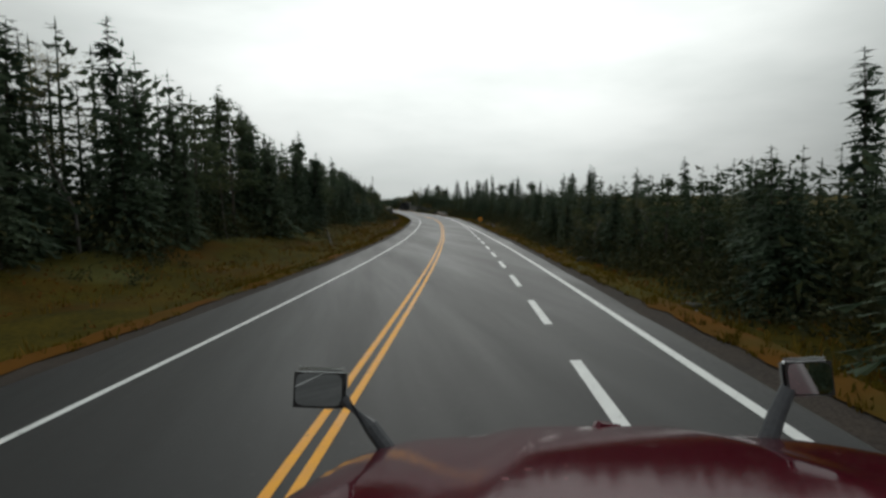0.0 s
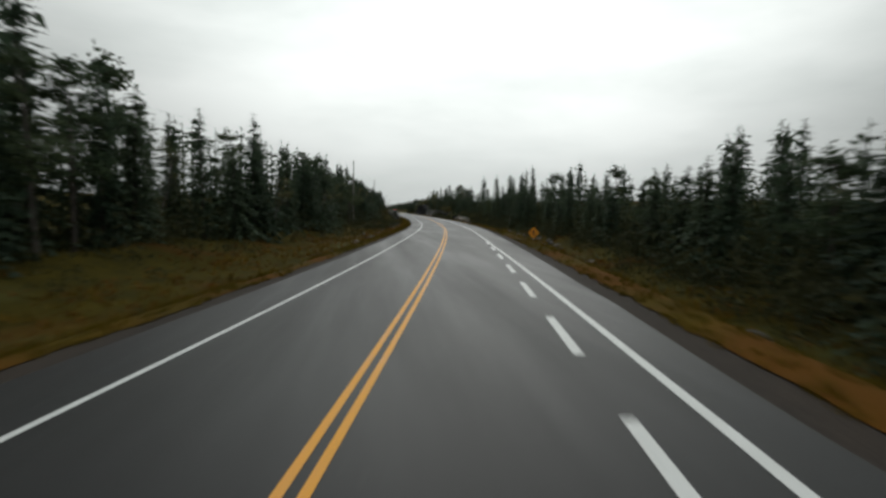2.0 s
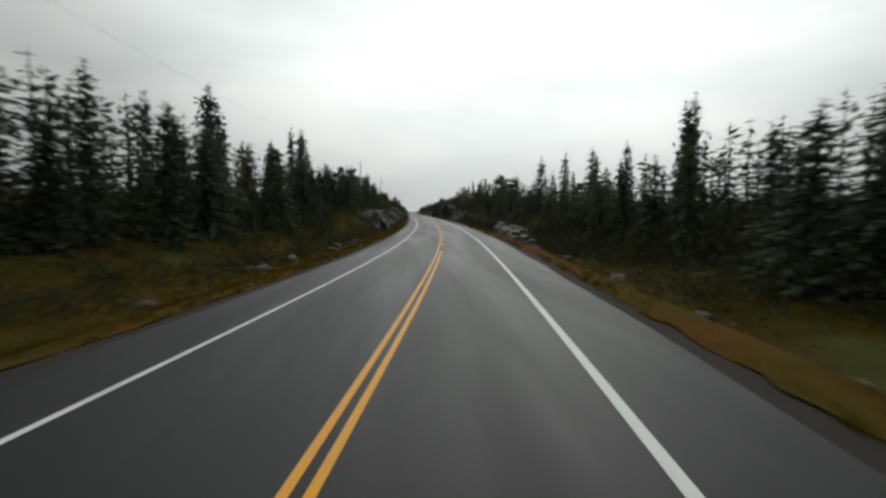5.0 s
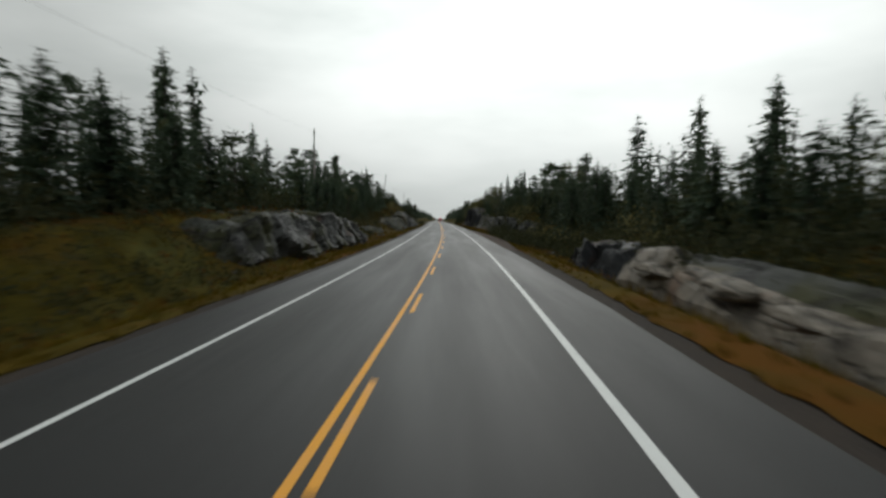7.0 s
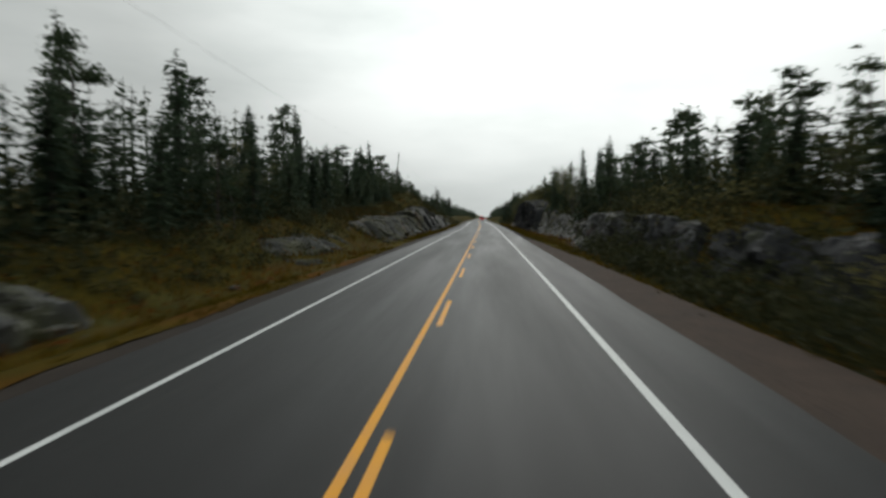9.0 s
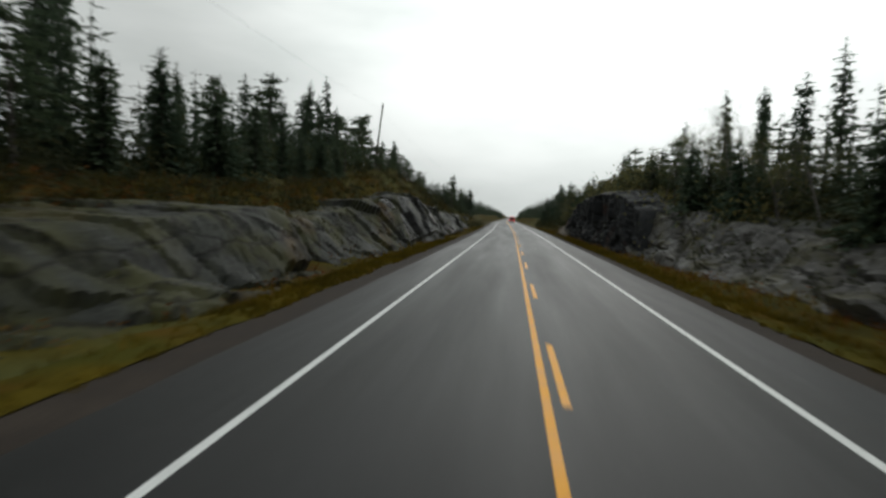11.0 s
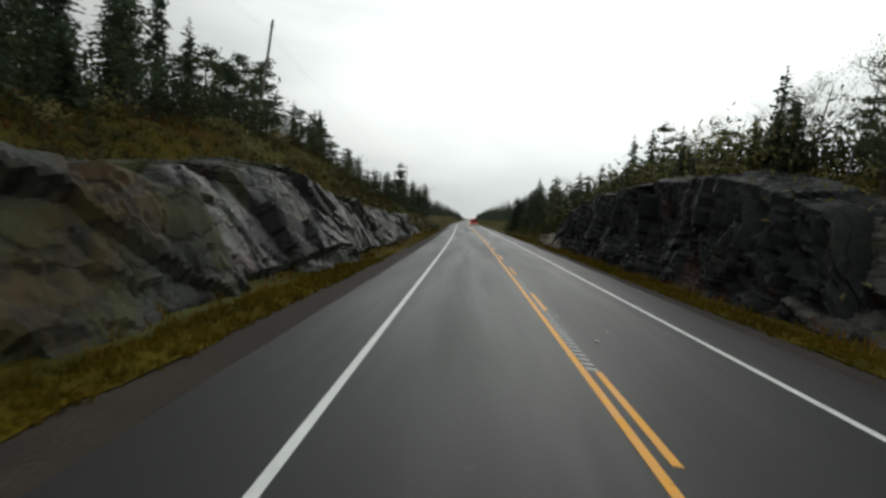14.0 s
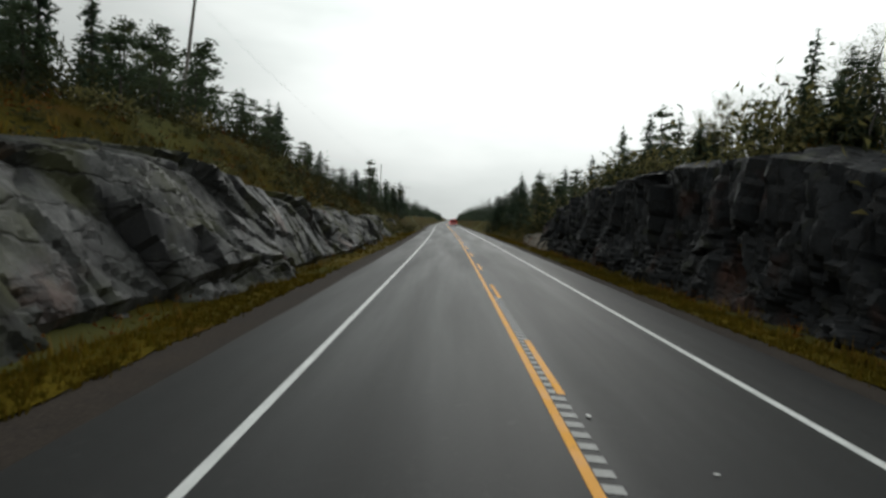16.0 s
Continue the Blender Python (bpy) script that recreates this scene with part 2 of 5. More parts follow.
cracks(SLOPE_ROCK, 0.7, (0.5, 0.5, 2.2), 0.04)
PALE_ROCK = mat("pale_weathered_granite", (0.105, 0.092, 0.076), (0.30, 0.262, 0.215), 0.8, (0.6, 0.85), 1.0, 9.0, fine=0.45, spec=0.2)
overlay(PALE_ROCK, (0.05, 0.048, 0.042), 0.8, 0.58, 0.70, 0.7)
overlay(PALE_ROCK, (0.17, 0.09, 0.06), 0.5, 0.60, 0.72, 0.6)
cracks(PALE_ROCK, 0.7, (0.6, 1, 2.0), 0.05)
NEEDLE = mat("spruce_needles", (0.036, 0.060, 0.040), (0.090, 0.128, 0.078), 0.8, (0.6, 0.85), 0.0, 5.0, per_object=0.3, spec=0.12, thin=0.35)
NEEDLE_FAR = mat("far_spruce_needles", (0.036, 0.058, 0.038), (0.088, 0.118, 0.070), 0.15, (0.6, 0.85), 0.0, 5.0, spec=0.12, thin=0.35)
PINE = mat("pine_needles", (0.034, 0.058, 0.034), (0.090, 0.118, 0.060), 0.8, (0.6, 0.85), 0.0, 5.0, per_object=0.3, spec=0.12, thin=0.35)
LEAF = mat("autumn_leaves", (0.075, 0.092, 0.034), (0.19, 0.18, 0.058), 0.5, (0.6, 0.85), 0.0, 5.0, per_object=0.35, spec=0.3, thin=0.4)
BARK = mat("grey_brown_bark", (0.03, 0.025, 0.021), (0.10, 0.085, 0.075), 3.0, (0.8, 1.0), 0.6, 25.0, stretch=(1, 1, 0.25))
PALE_BARK = mat("pale_birch_bark", (0.045, 0.042, 0.038), (0.14, 0.13, 0.115), 3.0, (0.7, 0.95), 0.5, 25.0)
SHRUB = mat("shrub_leaves", (0.022, 0.030, 0.014), (0.062, 0.064, 0.026), 0.5, (0.7, 0.95), 0.0, 5.0, per_piece=0.35, spec=0.2, thin=0.3)
COPSE = mat("copse_leaves", (0.024, 0.034, 0.018), (0.070, 0.080, 0.034), 0.4, (0.7, 0.95), 0.0, 5.0, per_piece=0.35, spec=0.15, thin=0.3)
POLE_WOOD = mat("weathered_pole_wood", (0.14, 0.13, 0.115), (0.28, 0.26, 0.235), 3.0, (0.75, 0.95), 0.5, 30.0, stretch=(1, 1, 0.1))


# ---- the road's line: distance along it, metres to its right of the yellow line ----
KNOTS = [0, 60, 120, 180, 240, 300, 400, 520]
BEND = [1.083e-3, 0.749e-3, 0.904e-3, 1.027e-3, 0.76e-3, -0.047e-3, 0.265e-3, -0.17e-3]
SAG = [0.574e-4, 3.603e-4, -2.666e-4, 3.813e-4, -1.028e-4, -0.269e-4, 0.265e-4, -0.5e-4]
STEP = 3.0
R_S = np.arange(-30.0, 620.0, STEP)
R_H = np.cumsum(np.interp(R_S, KNOTS, BEND)) * STEP
R_G = np.cumsum(np.interp(R_S, KNOTS, SAG)) * STEP
R_H -= np.interp(330, R_S, R_H)
R_G -= np.interp(330, R_S, R_G)
R_X, R_Y, R_Z = np.cumsum(-np.sin(R_H)) * STEP, np.cumsum(np.cos(R_H)) * STEP, np.cumsum(R_G) * STEP
R_X -= np.interp(330, R_S, R_X)
R_Y += 330 - np.interp(330, R_S, R_Y)
R_Z -= np.interp(330, R_S, R_Z)
CROWN, BANK = 0.0509, 0.0386


def place(s, off):
    """World x, y of a place by the road, the road's height there and its heading. Past its ends the road runs on straight."""
    s, off = np.asarray(s, float), np.asarray(off, float)
    k = np.clip(s, R_S[0], R_S[-1])
    h = np.interp(k, R_S, R_H)
    x = np.interp(k, R_S, R_X) - (s - k) * np.sin(h) + off * np.cos(h)
    y = np.interp(k, R_S, R_Y) + (s - k) * np.cos(h) + off * np.sin(h)
    z = np.interp(k, R_S, R_Z) + np.clip(s - k, -200, 0) * np.interp(k, R_S, R_G)
    return x, y, z, h


def camber(s, off):
    s, off = np.asarray(s, float), np.clip(np.asarray(off, float), -7, 7)
    b = np.clip((250 - s) / 60, 0, 1)
    return -CROWN * np.abs(off) * (1 - b) + BANK * b * off


def wob(a, b, scale, seed=0):
    """Smooth unevenness between about -1 and 1, from a few crossing waves."""
    a, b = np.asarray(a, float) * scale, np.asarray(b, float) * scale
    r = np.random.RandomState(seed + 7)
    out = 0.0
    for k in range(5):
        t, f, ph = r.uniform(0, 6.28), r.uniform(0.6, 2.2), r.uniform(0, 6.28)
        out = out + np.sin((a * np.cos(t) + b * np.sin(t)) * f * 6.28 + ph) / (0.7 + f)
    return out / 2.2


def ease(v):
    v = np.clip(v, 0, 1)
    return v * v * (3 - 2 * v)


# verge levels along the road: (distance, ditch level, foot of the rise, top of the rise, level up there)
LEFT = np.array([(-60, -1.0, 14, 20, 0.4), (100, -0.8, 14, 20, 0.3), (150, -0.7, 13, 19, 0.6), (205, -0.8, 11, 16, 1.0), (226, -0.6, 9.2, 14, 2.6), (246, -0.6, 8.6, 13, 3.0), (254, -0.8, 11, 16, 1.2),
                 (288, -0.8, 10.5, 17, 1.6), (305, -0.6, 8.8, 17, 2.6), (330, -0.5, 8.6, 16.5, 3.3), (350, -0.5, 8.6, 16.5, 5.2), (365, -0.5, 8.6, 16.5, 6.9), (380, -0.5, 8.6, 16.5, 7.2), (400, -0.5, 8.6, 16, 5.4),
                 (430, -0.5, 8.4, 13, 3.4), (520, -0.6, 8.2, 12, 2.6), (760, -0.6, 8.4, 13, 4), (1100, -0.6, 10, 30, 12), (3000, -0.6, 12, 60, 20)])
RIGHT = np.array([(-60, -1.5, 13, 20, -0.6), (60, -1.5, 12, 20, -0.7), (110, -1.4, 11, 19, -0.3), (190, -1.1, 10, 18, 0.4), (205, -0.8, 8.4, 14, 1.0), (232, -0.8, 8.6, 14, 1.3), (240, -1.0, 11, 16, 0.9),
                  (272, -1.0, 11, 16, 1.6), (282, -0.8, 10, 14, 2.8), (300, -0.6, 9.4, 14, 3.0), (318, -0.6, 12.0, 17, 2.0), (336, -0.6, 12.2, 17, 2.8), (346, -0.6, 12.0, 16, 3.6), (353, -0.6, 11.4, 14.5, 4.6), (360, -0.6, 9.3, 12, 5.6),
                  (374, -0.6, 9.3, 12, 5.6), (388, -0.6, 9.3, 12, 4.9), (398, -0.6, 9.3, 13, 3.6), (430, -0.6, 8.6, 13, 2.2), (520, -0.6, 8.2, 12, 2.0), (760, -0.6, 8.4, 13, 3), (1100, -0.6, 10, 30, 9), (3000, -0.6, 12, 60, 16)])


def terrain(s, off):
    """Ground height above the road's line."""
    s, off = np.broadcast_arrays(np.asarray(s, float), np.asarray(off, float))
    a = np.abs(off)
    out = np.zeros(a.shape)
    for t, side in ((LEFT, off < 0), (RIGHT, off >= 0)):
        d, f, g, top = (np.interp(s, t[:, 0], t[:, k]) for k in (1, 2, 3, 4))
        edge = camber(s, off) - 0.03
        z = edge + (d - edge) * ease((a - 6.9) / 2.2)
        z = z + (top - d) * ease((a - f) / (g - f))
        z = z + np.clip(a - g, 0, 140) * 0.025
        out = np.where(side, z, out)
    rough = ease((a - 7.2) / 4)
    return out + rough * (0.16 * wob(s, off, 0.09) + 0.07 * wob(s, off, 0.31, 3)) + ease((a - 40) / 200) * 2.5 * wob(s, off, 0.006, 9)


def mesh(name, verts, faces, material, parent=None, label="", smooth=False):
    me = bpy.data.meshes.new(name)
    me.from_pydata([tuple(v) for v in verts], [], [tuple(int(i) for i in f) for f in faces])
    me.materials.append(material)
    if smooth:
        me.polygons.foreach_set("use_smooth", [True] * len(me.polygons))
    me.update()
    ob = new(name, me)
    if parent is not None:
        ob.parent = parent
    if label:
        ob["label"] = label
    return ob


def grid_faces(nu, nv):
    i = np.arange(nu - 1)[:, None] * nv + np.arange(nv - 1)[None, :]
    return np.stack([i, i + nv, i + nv + 1, i + 1], -1).reshape(-1, 4)


def part(name, bm, material, parent, label=""):
    me = bpy.data.meshes.new(name)
    bm.to_mesh(me)
    bm.free()
    me.materials.append(material)
    ob = new(name, me)
    ob.parent = parent
    if label:
        ob["label"] = label
    return ob


def strip(name, s0, s1, off_a, off_b, material, lift, step=2.0, parent=None, label="", thick=0.0):
    """A band along the road between two offsets (numbers or functions of the distance)."""
    s = np.linspace(s0, s1, max(2, int((s1 - s0) / step) + 1))
    A = off_a(s) if callable(off_a) else np.full_like(s, off_a)
    B = off_b(s) if callable(off_b) else np.full_like(s, off_b)
    n = max(2, int(abs(B[0] - A[0]) / 0.9) + 2)
    u = np.linspace(0, 1, n)
    off = A[:, None] + (B - A)[:, None] * u
    ss = np.repeat(s[:, None], n, 1)
    x, y, z, _ = place(ss, off)
    z = z + camber(ss, off) + lift
    v = np.stack([x, y, z], -1).reshape(-1, 3)
    f = grid_faces(len(s), n)[:, ::-1]
    if thick:
        w = v - np.array([0, 0, thick])
        N = len(v)
        rows = len(s)
        side = []
        for i in range(rows - 1):
            a, b = i * n, (i + 1) * n
            side.append((a, b, b + N, a + N))
            a, b = i * n + n - 1, (i + 1) * n + n - 1
            side.append((b, a, a + N, b + N))
        for k in range(n - 1):
            side.append((k + 1, k, k + N, k + 1 + N))
            e = (rows - 1) * n + k
            side.append((e, e + 1, e + 1 + N, e + N))
        v = np.concatenate([v, w])
        f = [tuple(q) for q in f] + side
    return mesh(name, v, f, material, parent, label, smooth=not thick)


# ---- ground, road and markings ----
off_line = np.concatenate([[-600, -350, -200, -120, -80, -60], np.arange(-46, -22, 3), np.arange(-22, -7.3, 0.8), [-7.2, -6.7, -3, 0, 3, 6.7, 7.2], np.arange(8, 22, 0.8), np.arange(22, 47, 3), [60, 80, 120, 200, 400, 800, 1600, 2600]])
s_line = np.concatenate([[-1500, -600, -250, -120], np.arange(-70, 470, 1.5), np.arange(470, 640, 5), [680, 740, 820, 950, 1150, 1500, 2200, 3200]])
SS, OO = np.meshgrid(s_line, off_line, indexing="ij")
gx, gy, gz, _ = place(SS, OO)
gz = gz + np.where(np.abs(OO) < 6.8, camber(SS, OO) - 0.12, terrain(SS, OO))
ground = mesh("ground", np.stack([gx, gy, gz], -1).reshape(-1, 3), grid_faces(len(s_line), len(off_line))[:, ::-1], GROUND, smooth=True)
tagged(ground, "mossy brown and rust heath ground beside a highway", "ground", kind="structure")

PAVE_L = lambda s: np.interp(s, [100, 160, 220, 260], [-5.66, -5.85, -5.85, -5.66]) + 0.05 * wob(s, s * 0, 0.11)
PAVE_R = lambda s: np.interp(s, [-80, 0, 50, 62, 112, 150, 260, 320, 700], [6.0, 5.75, 5.65, 5.4, 5.2, 5.42, 5.5, 5.6, 5.6]) + 0.05 * wob(s, s * 0, 0.13, 2)
rs = np.arange(-300, 1500.1, 2.0)
ro = np.concatenate([PAVE_L(rs)[:, None] * np.linspace(1, 0, 8), PAVE_R(rs)[:, None] * np.linspace(0, 1, 8)[1:]], 1)
rss = np.repeat(rs[:, None], 15, 1)
rx, ry, rz, _ = place(rss, ro)
road = mesh("road", np.stack([rx, ry, rz + camber(rss, ro)], -1).reshape(-1, 3), grid_faces(len(rs), 15)[:, ::-1], ASPHALT, smooth=True)
tagged(road, "damp dark grey asphalt two-lane highway", "road", kind="structure")
RIM_L = lambda s: np.interp(s, [0, 290, 310, 700], [-6.4, -6.45, -6.85, -6.7]) + 0.12 * wob(s, s * 0, 0.2, 5)
RIM_R = lambda s: np.interp(s, [0, 40, 60, 100, 120, 212, 240, 262, 288, 318, 700], [6.4, 6.25, 6.15, 5.95, 5.95, 6.1, 6.5, 7.6, 7.4, 6.5, 6.5]) + 0.12 * wob(s, s * 0, 0.2, 6)
for s0, s1, low, high, stone in ((-300, 1000, RIM_L, PAVE_L, GRAVEL), (-300, 240, PAVE_R, RIM_R, GRAVEL), (240, 312, PAVE_R, RIM_R, WARM_GRAVEL), (312, 1000, PAVE_R, RIM_R, GRAVEL)):
    tagged(strip("gravel_shoulder", s0, s1, low, high, stone, -0.025, 1.5), "dark gravel shoulder along the asphalt edge" if stone == GRAVEL else "brown gravel shoulder along the asphalt edge", "shoulder", kind="structure")

EDGE_R = lambda s: np.interp(s, [-80, 0, 36, 62, 92, 108, 120], [5.7, 5.25, 4.9, 4.47, 3.75, 3.55, 3.55])
line = strip("road_line", -300, 1000, -3.70 - 0.07, -3.70 + 0.07, WHITE, 0.006, 2.0)
tagged(line, "solid white painted edge line on asphalt", "road marking", kind="structure")
line = strip("road_line", -300, 1000, lambda s: EDGE_R(s) - 0.08, lambda s: EDGE_R(s) + 0.08, WHITE, 0.006, 2.0)
tagged(line, "solid white painted edge line on asphalt", "road marking", kind="structure")
line = strip("road_line", -300, 1000, -0.06, 0.06, YELLOW, 0.006, 2.0)
tagged(line, "solid yellow painted centre line on asphalt", "road marking", kind="structure")
line = strip("road_line", -300, 178, 0.19, 0.31, YELLOW, 0.006, 2.0)
tagged(line, "second solid yellow painted centre line on asphalt", "road marking", kind="structure")
for k in range(-8, 17):   # dashes that end the passing lane
    s0 = 11.2 + 6.0 * k
    if s0 > 100:
        break
    tagged(strip("lane_dash", s0, s0 + 3.2, 3.53 - 0.09, 3.53 + 0.09, WHITE, 0.006, 1.1), "white painted dash of a merging lane", "road marking", "merging lane dashes", "structure")
for k in range(50):       # broken yellow line beside the solid one
    s0 = 184.3 + 9.0 * k
    if s0 > 640:
        break
    tagged(strip("centre_dash", s0, s0 + 3.3, 0.19, 0.31, YELLOW, 0.006, 1.1), "yellow painted dash beside the solid centre line", "road marking", "broken centre line", "structure")

# turf that grows up to the gravel on both sides: rusty at first, yellower by the rock cuts
for side, edge, s0, s1, sort, wide in ((-1, lambda s: -RIM_L(s), -60, 300, RUSTY_TURF, 1.1), (1, RIM_R, -60, 300, RUSTY_TURF, 2.3), (-1, lambda s: -RIM_L(s), 299.3, 470, TURF, 1.6), (1, RIM_R, 299.3, 470, TURF, 1.4)):
    ts = np.arange(s0, s1, 0.7)
    inner = edge(ts) - 0.06 + 0.16 * wob(ts, ts * 0, 0.35, 31 + side) + 0.07 * wob(ts, ts * 0, 1.3, 33 + side)
    width = wide + 0.6 * wob(ts, ts * 0, 0.06, 41 + side) + 0.5 * wob(ts, ts * 0, 0.4, 43 + side)
    to = inner[:, None] + width[:, None] * np.linspace(0, 1, 9)
    tss = np.repeat(ts[:, None], 9, 1)
    tx, ty, tz, _ = place(tss, side * to)
    tz = tz + terrain(tss, side * to) + 0.035 + 0.03 * wob(tss, to, 0.9, 51) - 0.06 * np.linspace(0, 1, 9) ** 6
    turf = mesh("grass_verge", np.stack([tx, ty, tz], -1).reshape(-1, 3), grid_faces(len(ts), 9)[:, ::-1] if side > 0 else grid_faces(len(ts), 9), sort, smooth=True)
    tagged(turf, "rusty olive turf beside the gravel shoulder" if sort == RUSTY_TURF else "yellow olive autumn turf beside the gravel shoulder", "grass verge", kind="structure")


# ---- rock cuts ----
def nearest_cell(u, v, seeds):
    """For each point of a face the nearest seed and the gap to the second nearest."""
    P = np.stack([u.ravel(), v.ravel()], 1)
    order = np.argsort(P[:, 0])
    rank = np.argsort(seeds[:, 0])
    sx = seeds[rank, 0]
    reach = 3.2 * math.sqrt((np.ptp(seeds[:, 0]) + 1e-6) * (np.ptp(seeds[:, 1]) + 1e-6) / len(seeds))
    idx = np.empty(len(P), int)
    gap = np.empty(len(P))
    for a in range(0, len(P), 1500):
        sel = order[a:a + 1500]
        lo, hi = np.searchsorted(sx, P[sel[0], 0] - reach), np.searchsorted(sx, P[sel[-1], 0] + reach)
        lo, hi = max(0, min(lo, len(sx) - 3)), max(hi, min(len(sx), lo + 3))
        ids = rank[lo:hi]
        d = ((P[sel][:, None, :] - seeds[ids][None]) ** 2).sum(-1)
        o = np.argpartition(d, 1, axis=1)[:, :2]
        dd = np.sqrt(np.take_along_axis(d, o, 1))
        sw = dd[:, 0] > dd[:, 1]
        o[sw] = o[sw][:, ::-1]
        idx[sel] = ids[o[:, 0]]
        gap[sel] = np.abs(dd[:, 0] - dd[:, 1])
    return idx.reshape(u.shape), gap.reshape(u.shape)


def rock_face(s0, s1, side, foot, lean, height, back, material, label, seed, block=1.3, depth=0.5, res=0.22, dip=0.0, long=1.0, under=0.0, name="rock_outcrop"):
    """A blasted or weathered rock face beside the road: foot, lean, height and back are functions of the distance.
    It rises from its foot to its crest and runs back into the slope behind; broken into tilted blocks of two sizes."""
    r = np.random.RandomState(seed)
    ns = int((s1 - s0) / res) + 1
    s = np.linspace(s0, s1, ns)
    F, L, Hh, B = foot(s), lean(s), height(s), back(s)
    Lf, Lb = float(np.max(np.hypot(L, Hh))) + 0.8, float(np.max(B))
    nv = int((Lf + Lb) / res) + 2
    v = np.linspace(0, Lf + Lb, nv)
    V, Sg = np.meshgrid(v, s)
    k = np.clip(V / Lf, 0, 1)[:, :]
    b = np.clip((V - Lf) / Lb, 0, 1)
    rise = k - 0.16 * np.sin(np.pi * k) * np.sin(3 * k + wob(Sg, V, 0.07, seed))
    z0 = -1.1
    z = z0 + (Hh[:, None] - z0) * rise + 0.35 * np.sin(b * 1.6)
    off = F[:, None] + L[:, None] * k ** 1.25 + B[:, None] * b
    ends = ease((Sg - s0) / 3.0) * ease((s1 - Sg) / 3.0)
    ct, st = math.cos(radians(dip)), math.sin(radians(dip))
    P, Qv = (Sg * ct + V * st) / long, -Sg * st + V * ct
    disp = np.zeros_like(V)
    for size, amp in ((block, depth), (block * 0.45, depth * 0.38), (block * 0.18, depth * 0.14)):
        n = int((P.max() - P.min() + 2) * (Qv.max() - Qv.min() + 2) / (size * size * 1.1))
        seeds = np.stack([r.uniform(P.min() - 1, P.max() + 1, n), r.uniform(Qv.min() - 1, Qv.max() + 1, n)], 1)
        if n > 3000:   # keep only seeds that lie on the face
            sx, sv = seeds[:, 0] * long * ct - seeds[:, 1] * st, seeds[:, 0] * long * st + seeds[:, 1] * ct
            seeds = seeds[(sx > s0 - 2) & (sx < s1 + 2) & (sv > -2) & (sv < Lf + Lb + 2)]
            n = len(seeds)
        i, gap = nearest_cell(P, Qv, seeds)
        lift, gu, gv = r.uniform(-0.6, 0.6, n), r.normal(0, 0.35, n), r.normal(0, 0.55, n)
        disp += amp * (lift[i] + gu[i] * (P - seeds[i, 0]) / size + gv[i] * (Qv - seeds[i, 1]) / size)
        disp -= amp * 0.18 * np.exp(-(gap / (0.06 * size)) ** 2)
    disp += r.normal(0, 0.012, V.shape)
    disp += 0.25 * wob(Sg, V, 0.12, seed + 1)
    lip = 0.34 + 0.10 * wob(Sg, V * 0, 0.06, seed + 2)      # the foot is undercut below a ledge
    disp -= under * ease((k - 0.06) / 0.10) * (1 - ease((k - lip) / 0.06)) * (0.7 + 0.5 * wob(Sg, V * 0, 0.15, seed + 4))
    fade = (0.35 + 0.65 * ease(k * 4)) * (1 - 0.7 * b)
    disp = disp * fade
    # push out of the face, mostly away from the slope
    ang = np.arctan2(Hh, L)[:, None] * (1 - 0.85 * b)
    off = off - disp * np.sin(ang)
    z = z + disp * np.cos(ang) * 0.8
    z = z0 + (z - z0) * (0.12 + 0.88 * ends) - (1 - ends) * 0.5
    x, y, zr, _ = place(Sg, side * off)
    X = np.stack([x, y, zr + z], -1).reshape(-1, 3)
    f = grid_faces(ns, nv)
    if side > 0:
        f = f[:, ::-1]
    mid = (s0 + s1) / 2
    bx, by, bz, _ = place(mid, side * float(np.interp(mid, s, F)))
    base = np.array([float(bx), float(by), float(bz) - 0.6])
    e = new(name)
    e.location = Vector(base)
    top = int(np.searchsorted(v, Lf + 0.35))
    lower = (np.arange(len(f)) % (nv - 1)) < top
    for piece, pick, stone, note in (("face", lower, material, ""), ("crest", ~lower, DARK_ROCK if material == DARK_ROCK else MOSSY_ROCK, "moss-grown top of the rock")):
        used, back_to = np.unique(f[pick], return_inverse=True)
        ob = mesh(piece, X[used] - base, back_to.reshape(-1, 4), stone, e, note, smooth=True)
        ob.data.set_sharp_from_angle(angle=radians(17))
    return tagged(e, label, "rock")


c = lambda v: (lambda s: np.full_like(s, v))
tab = lambda a, b: (lambda s: np.interp(s, a, b))
rock_face(222, 270, -1, tab([222, 232, 250, 270], [10.0, 8.8, 8.3, 9.4]), c(1.7), tab([222, 228, 236, 246, 257, 263, 270], [1.1, 2.1, 2.6, 2.6, 2.1, 1.0, 0.4]), c(5.0), ROCK,
          "grey granite outcrop with rusty streaks beside the road", 3, 2.4, 0.9, 0.2, -42, 1.5, under=0.5)
rock_face(285, 324, -1, tab([285, 300, 324], [9.6, 9.0, 8.6]), tab([285, 305, 324], [3.6, 4.2, 3.4]), tab([285, 296, 305, 312, 324], [0.2, 0.7, 1.2, 1.8, 2.0]), c(4.5), MOSSY_ROCK,
          "low rounded mossy granite slabs in the bank", 5, 2.4, 0.6, 0.2, -35, 2.0)
rock_face(310, 338, -1, tab([310, 320, 338], [8.9, 8.2, 8.5]), tab([310, 320, 338], [3.4, 3.0, 3.2]), tab([310, 316, 322, 332, 338], [1.4, 1.9, 2.1, 2.0, 1.4]), c(4.5), MOSSY_ROCK,
          "mossy grey green granite face with smooth slabs", 6, 2.8, 0.6, 0.14, -30, 1.8)
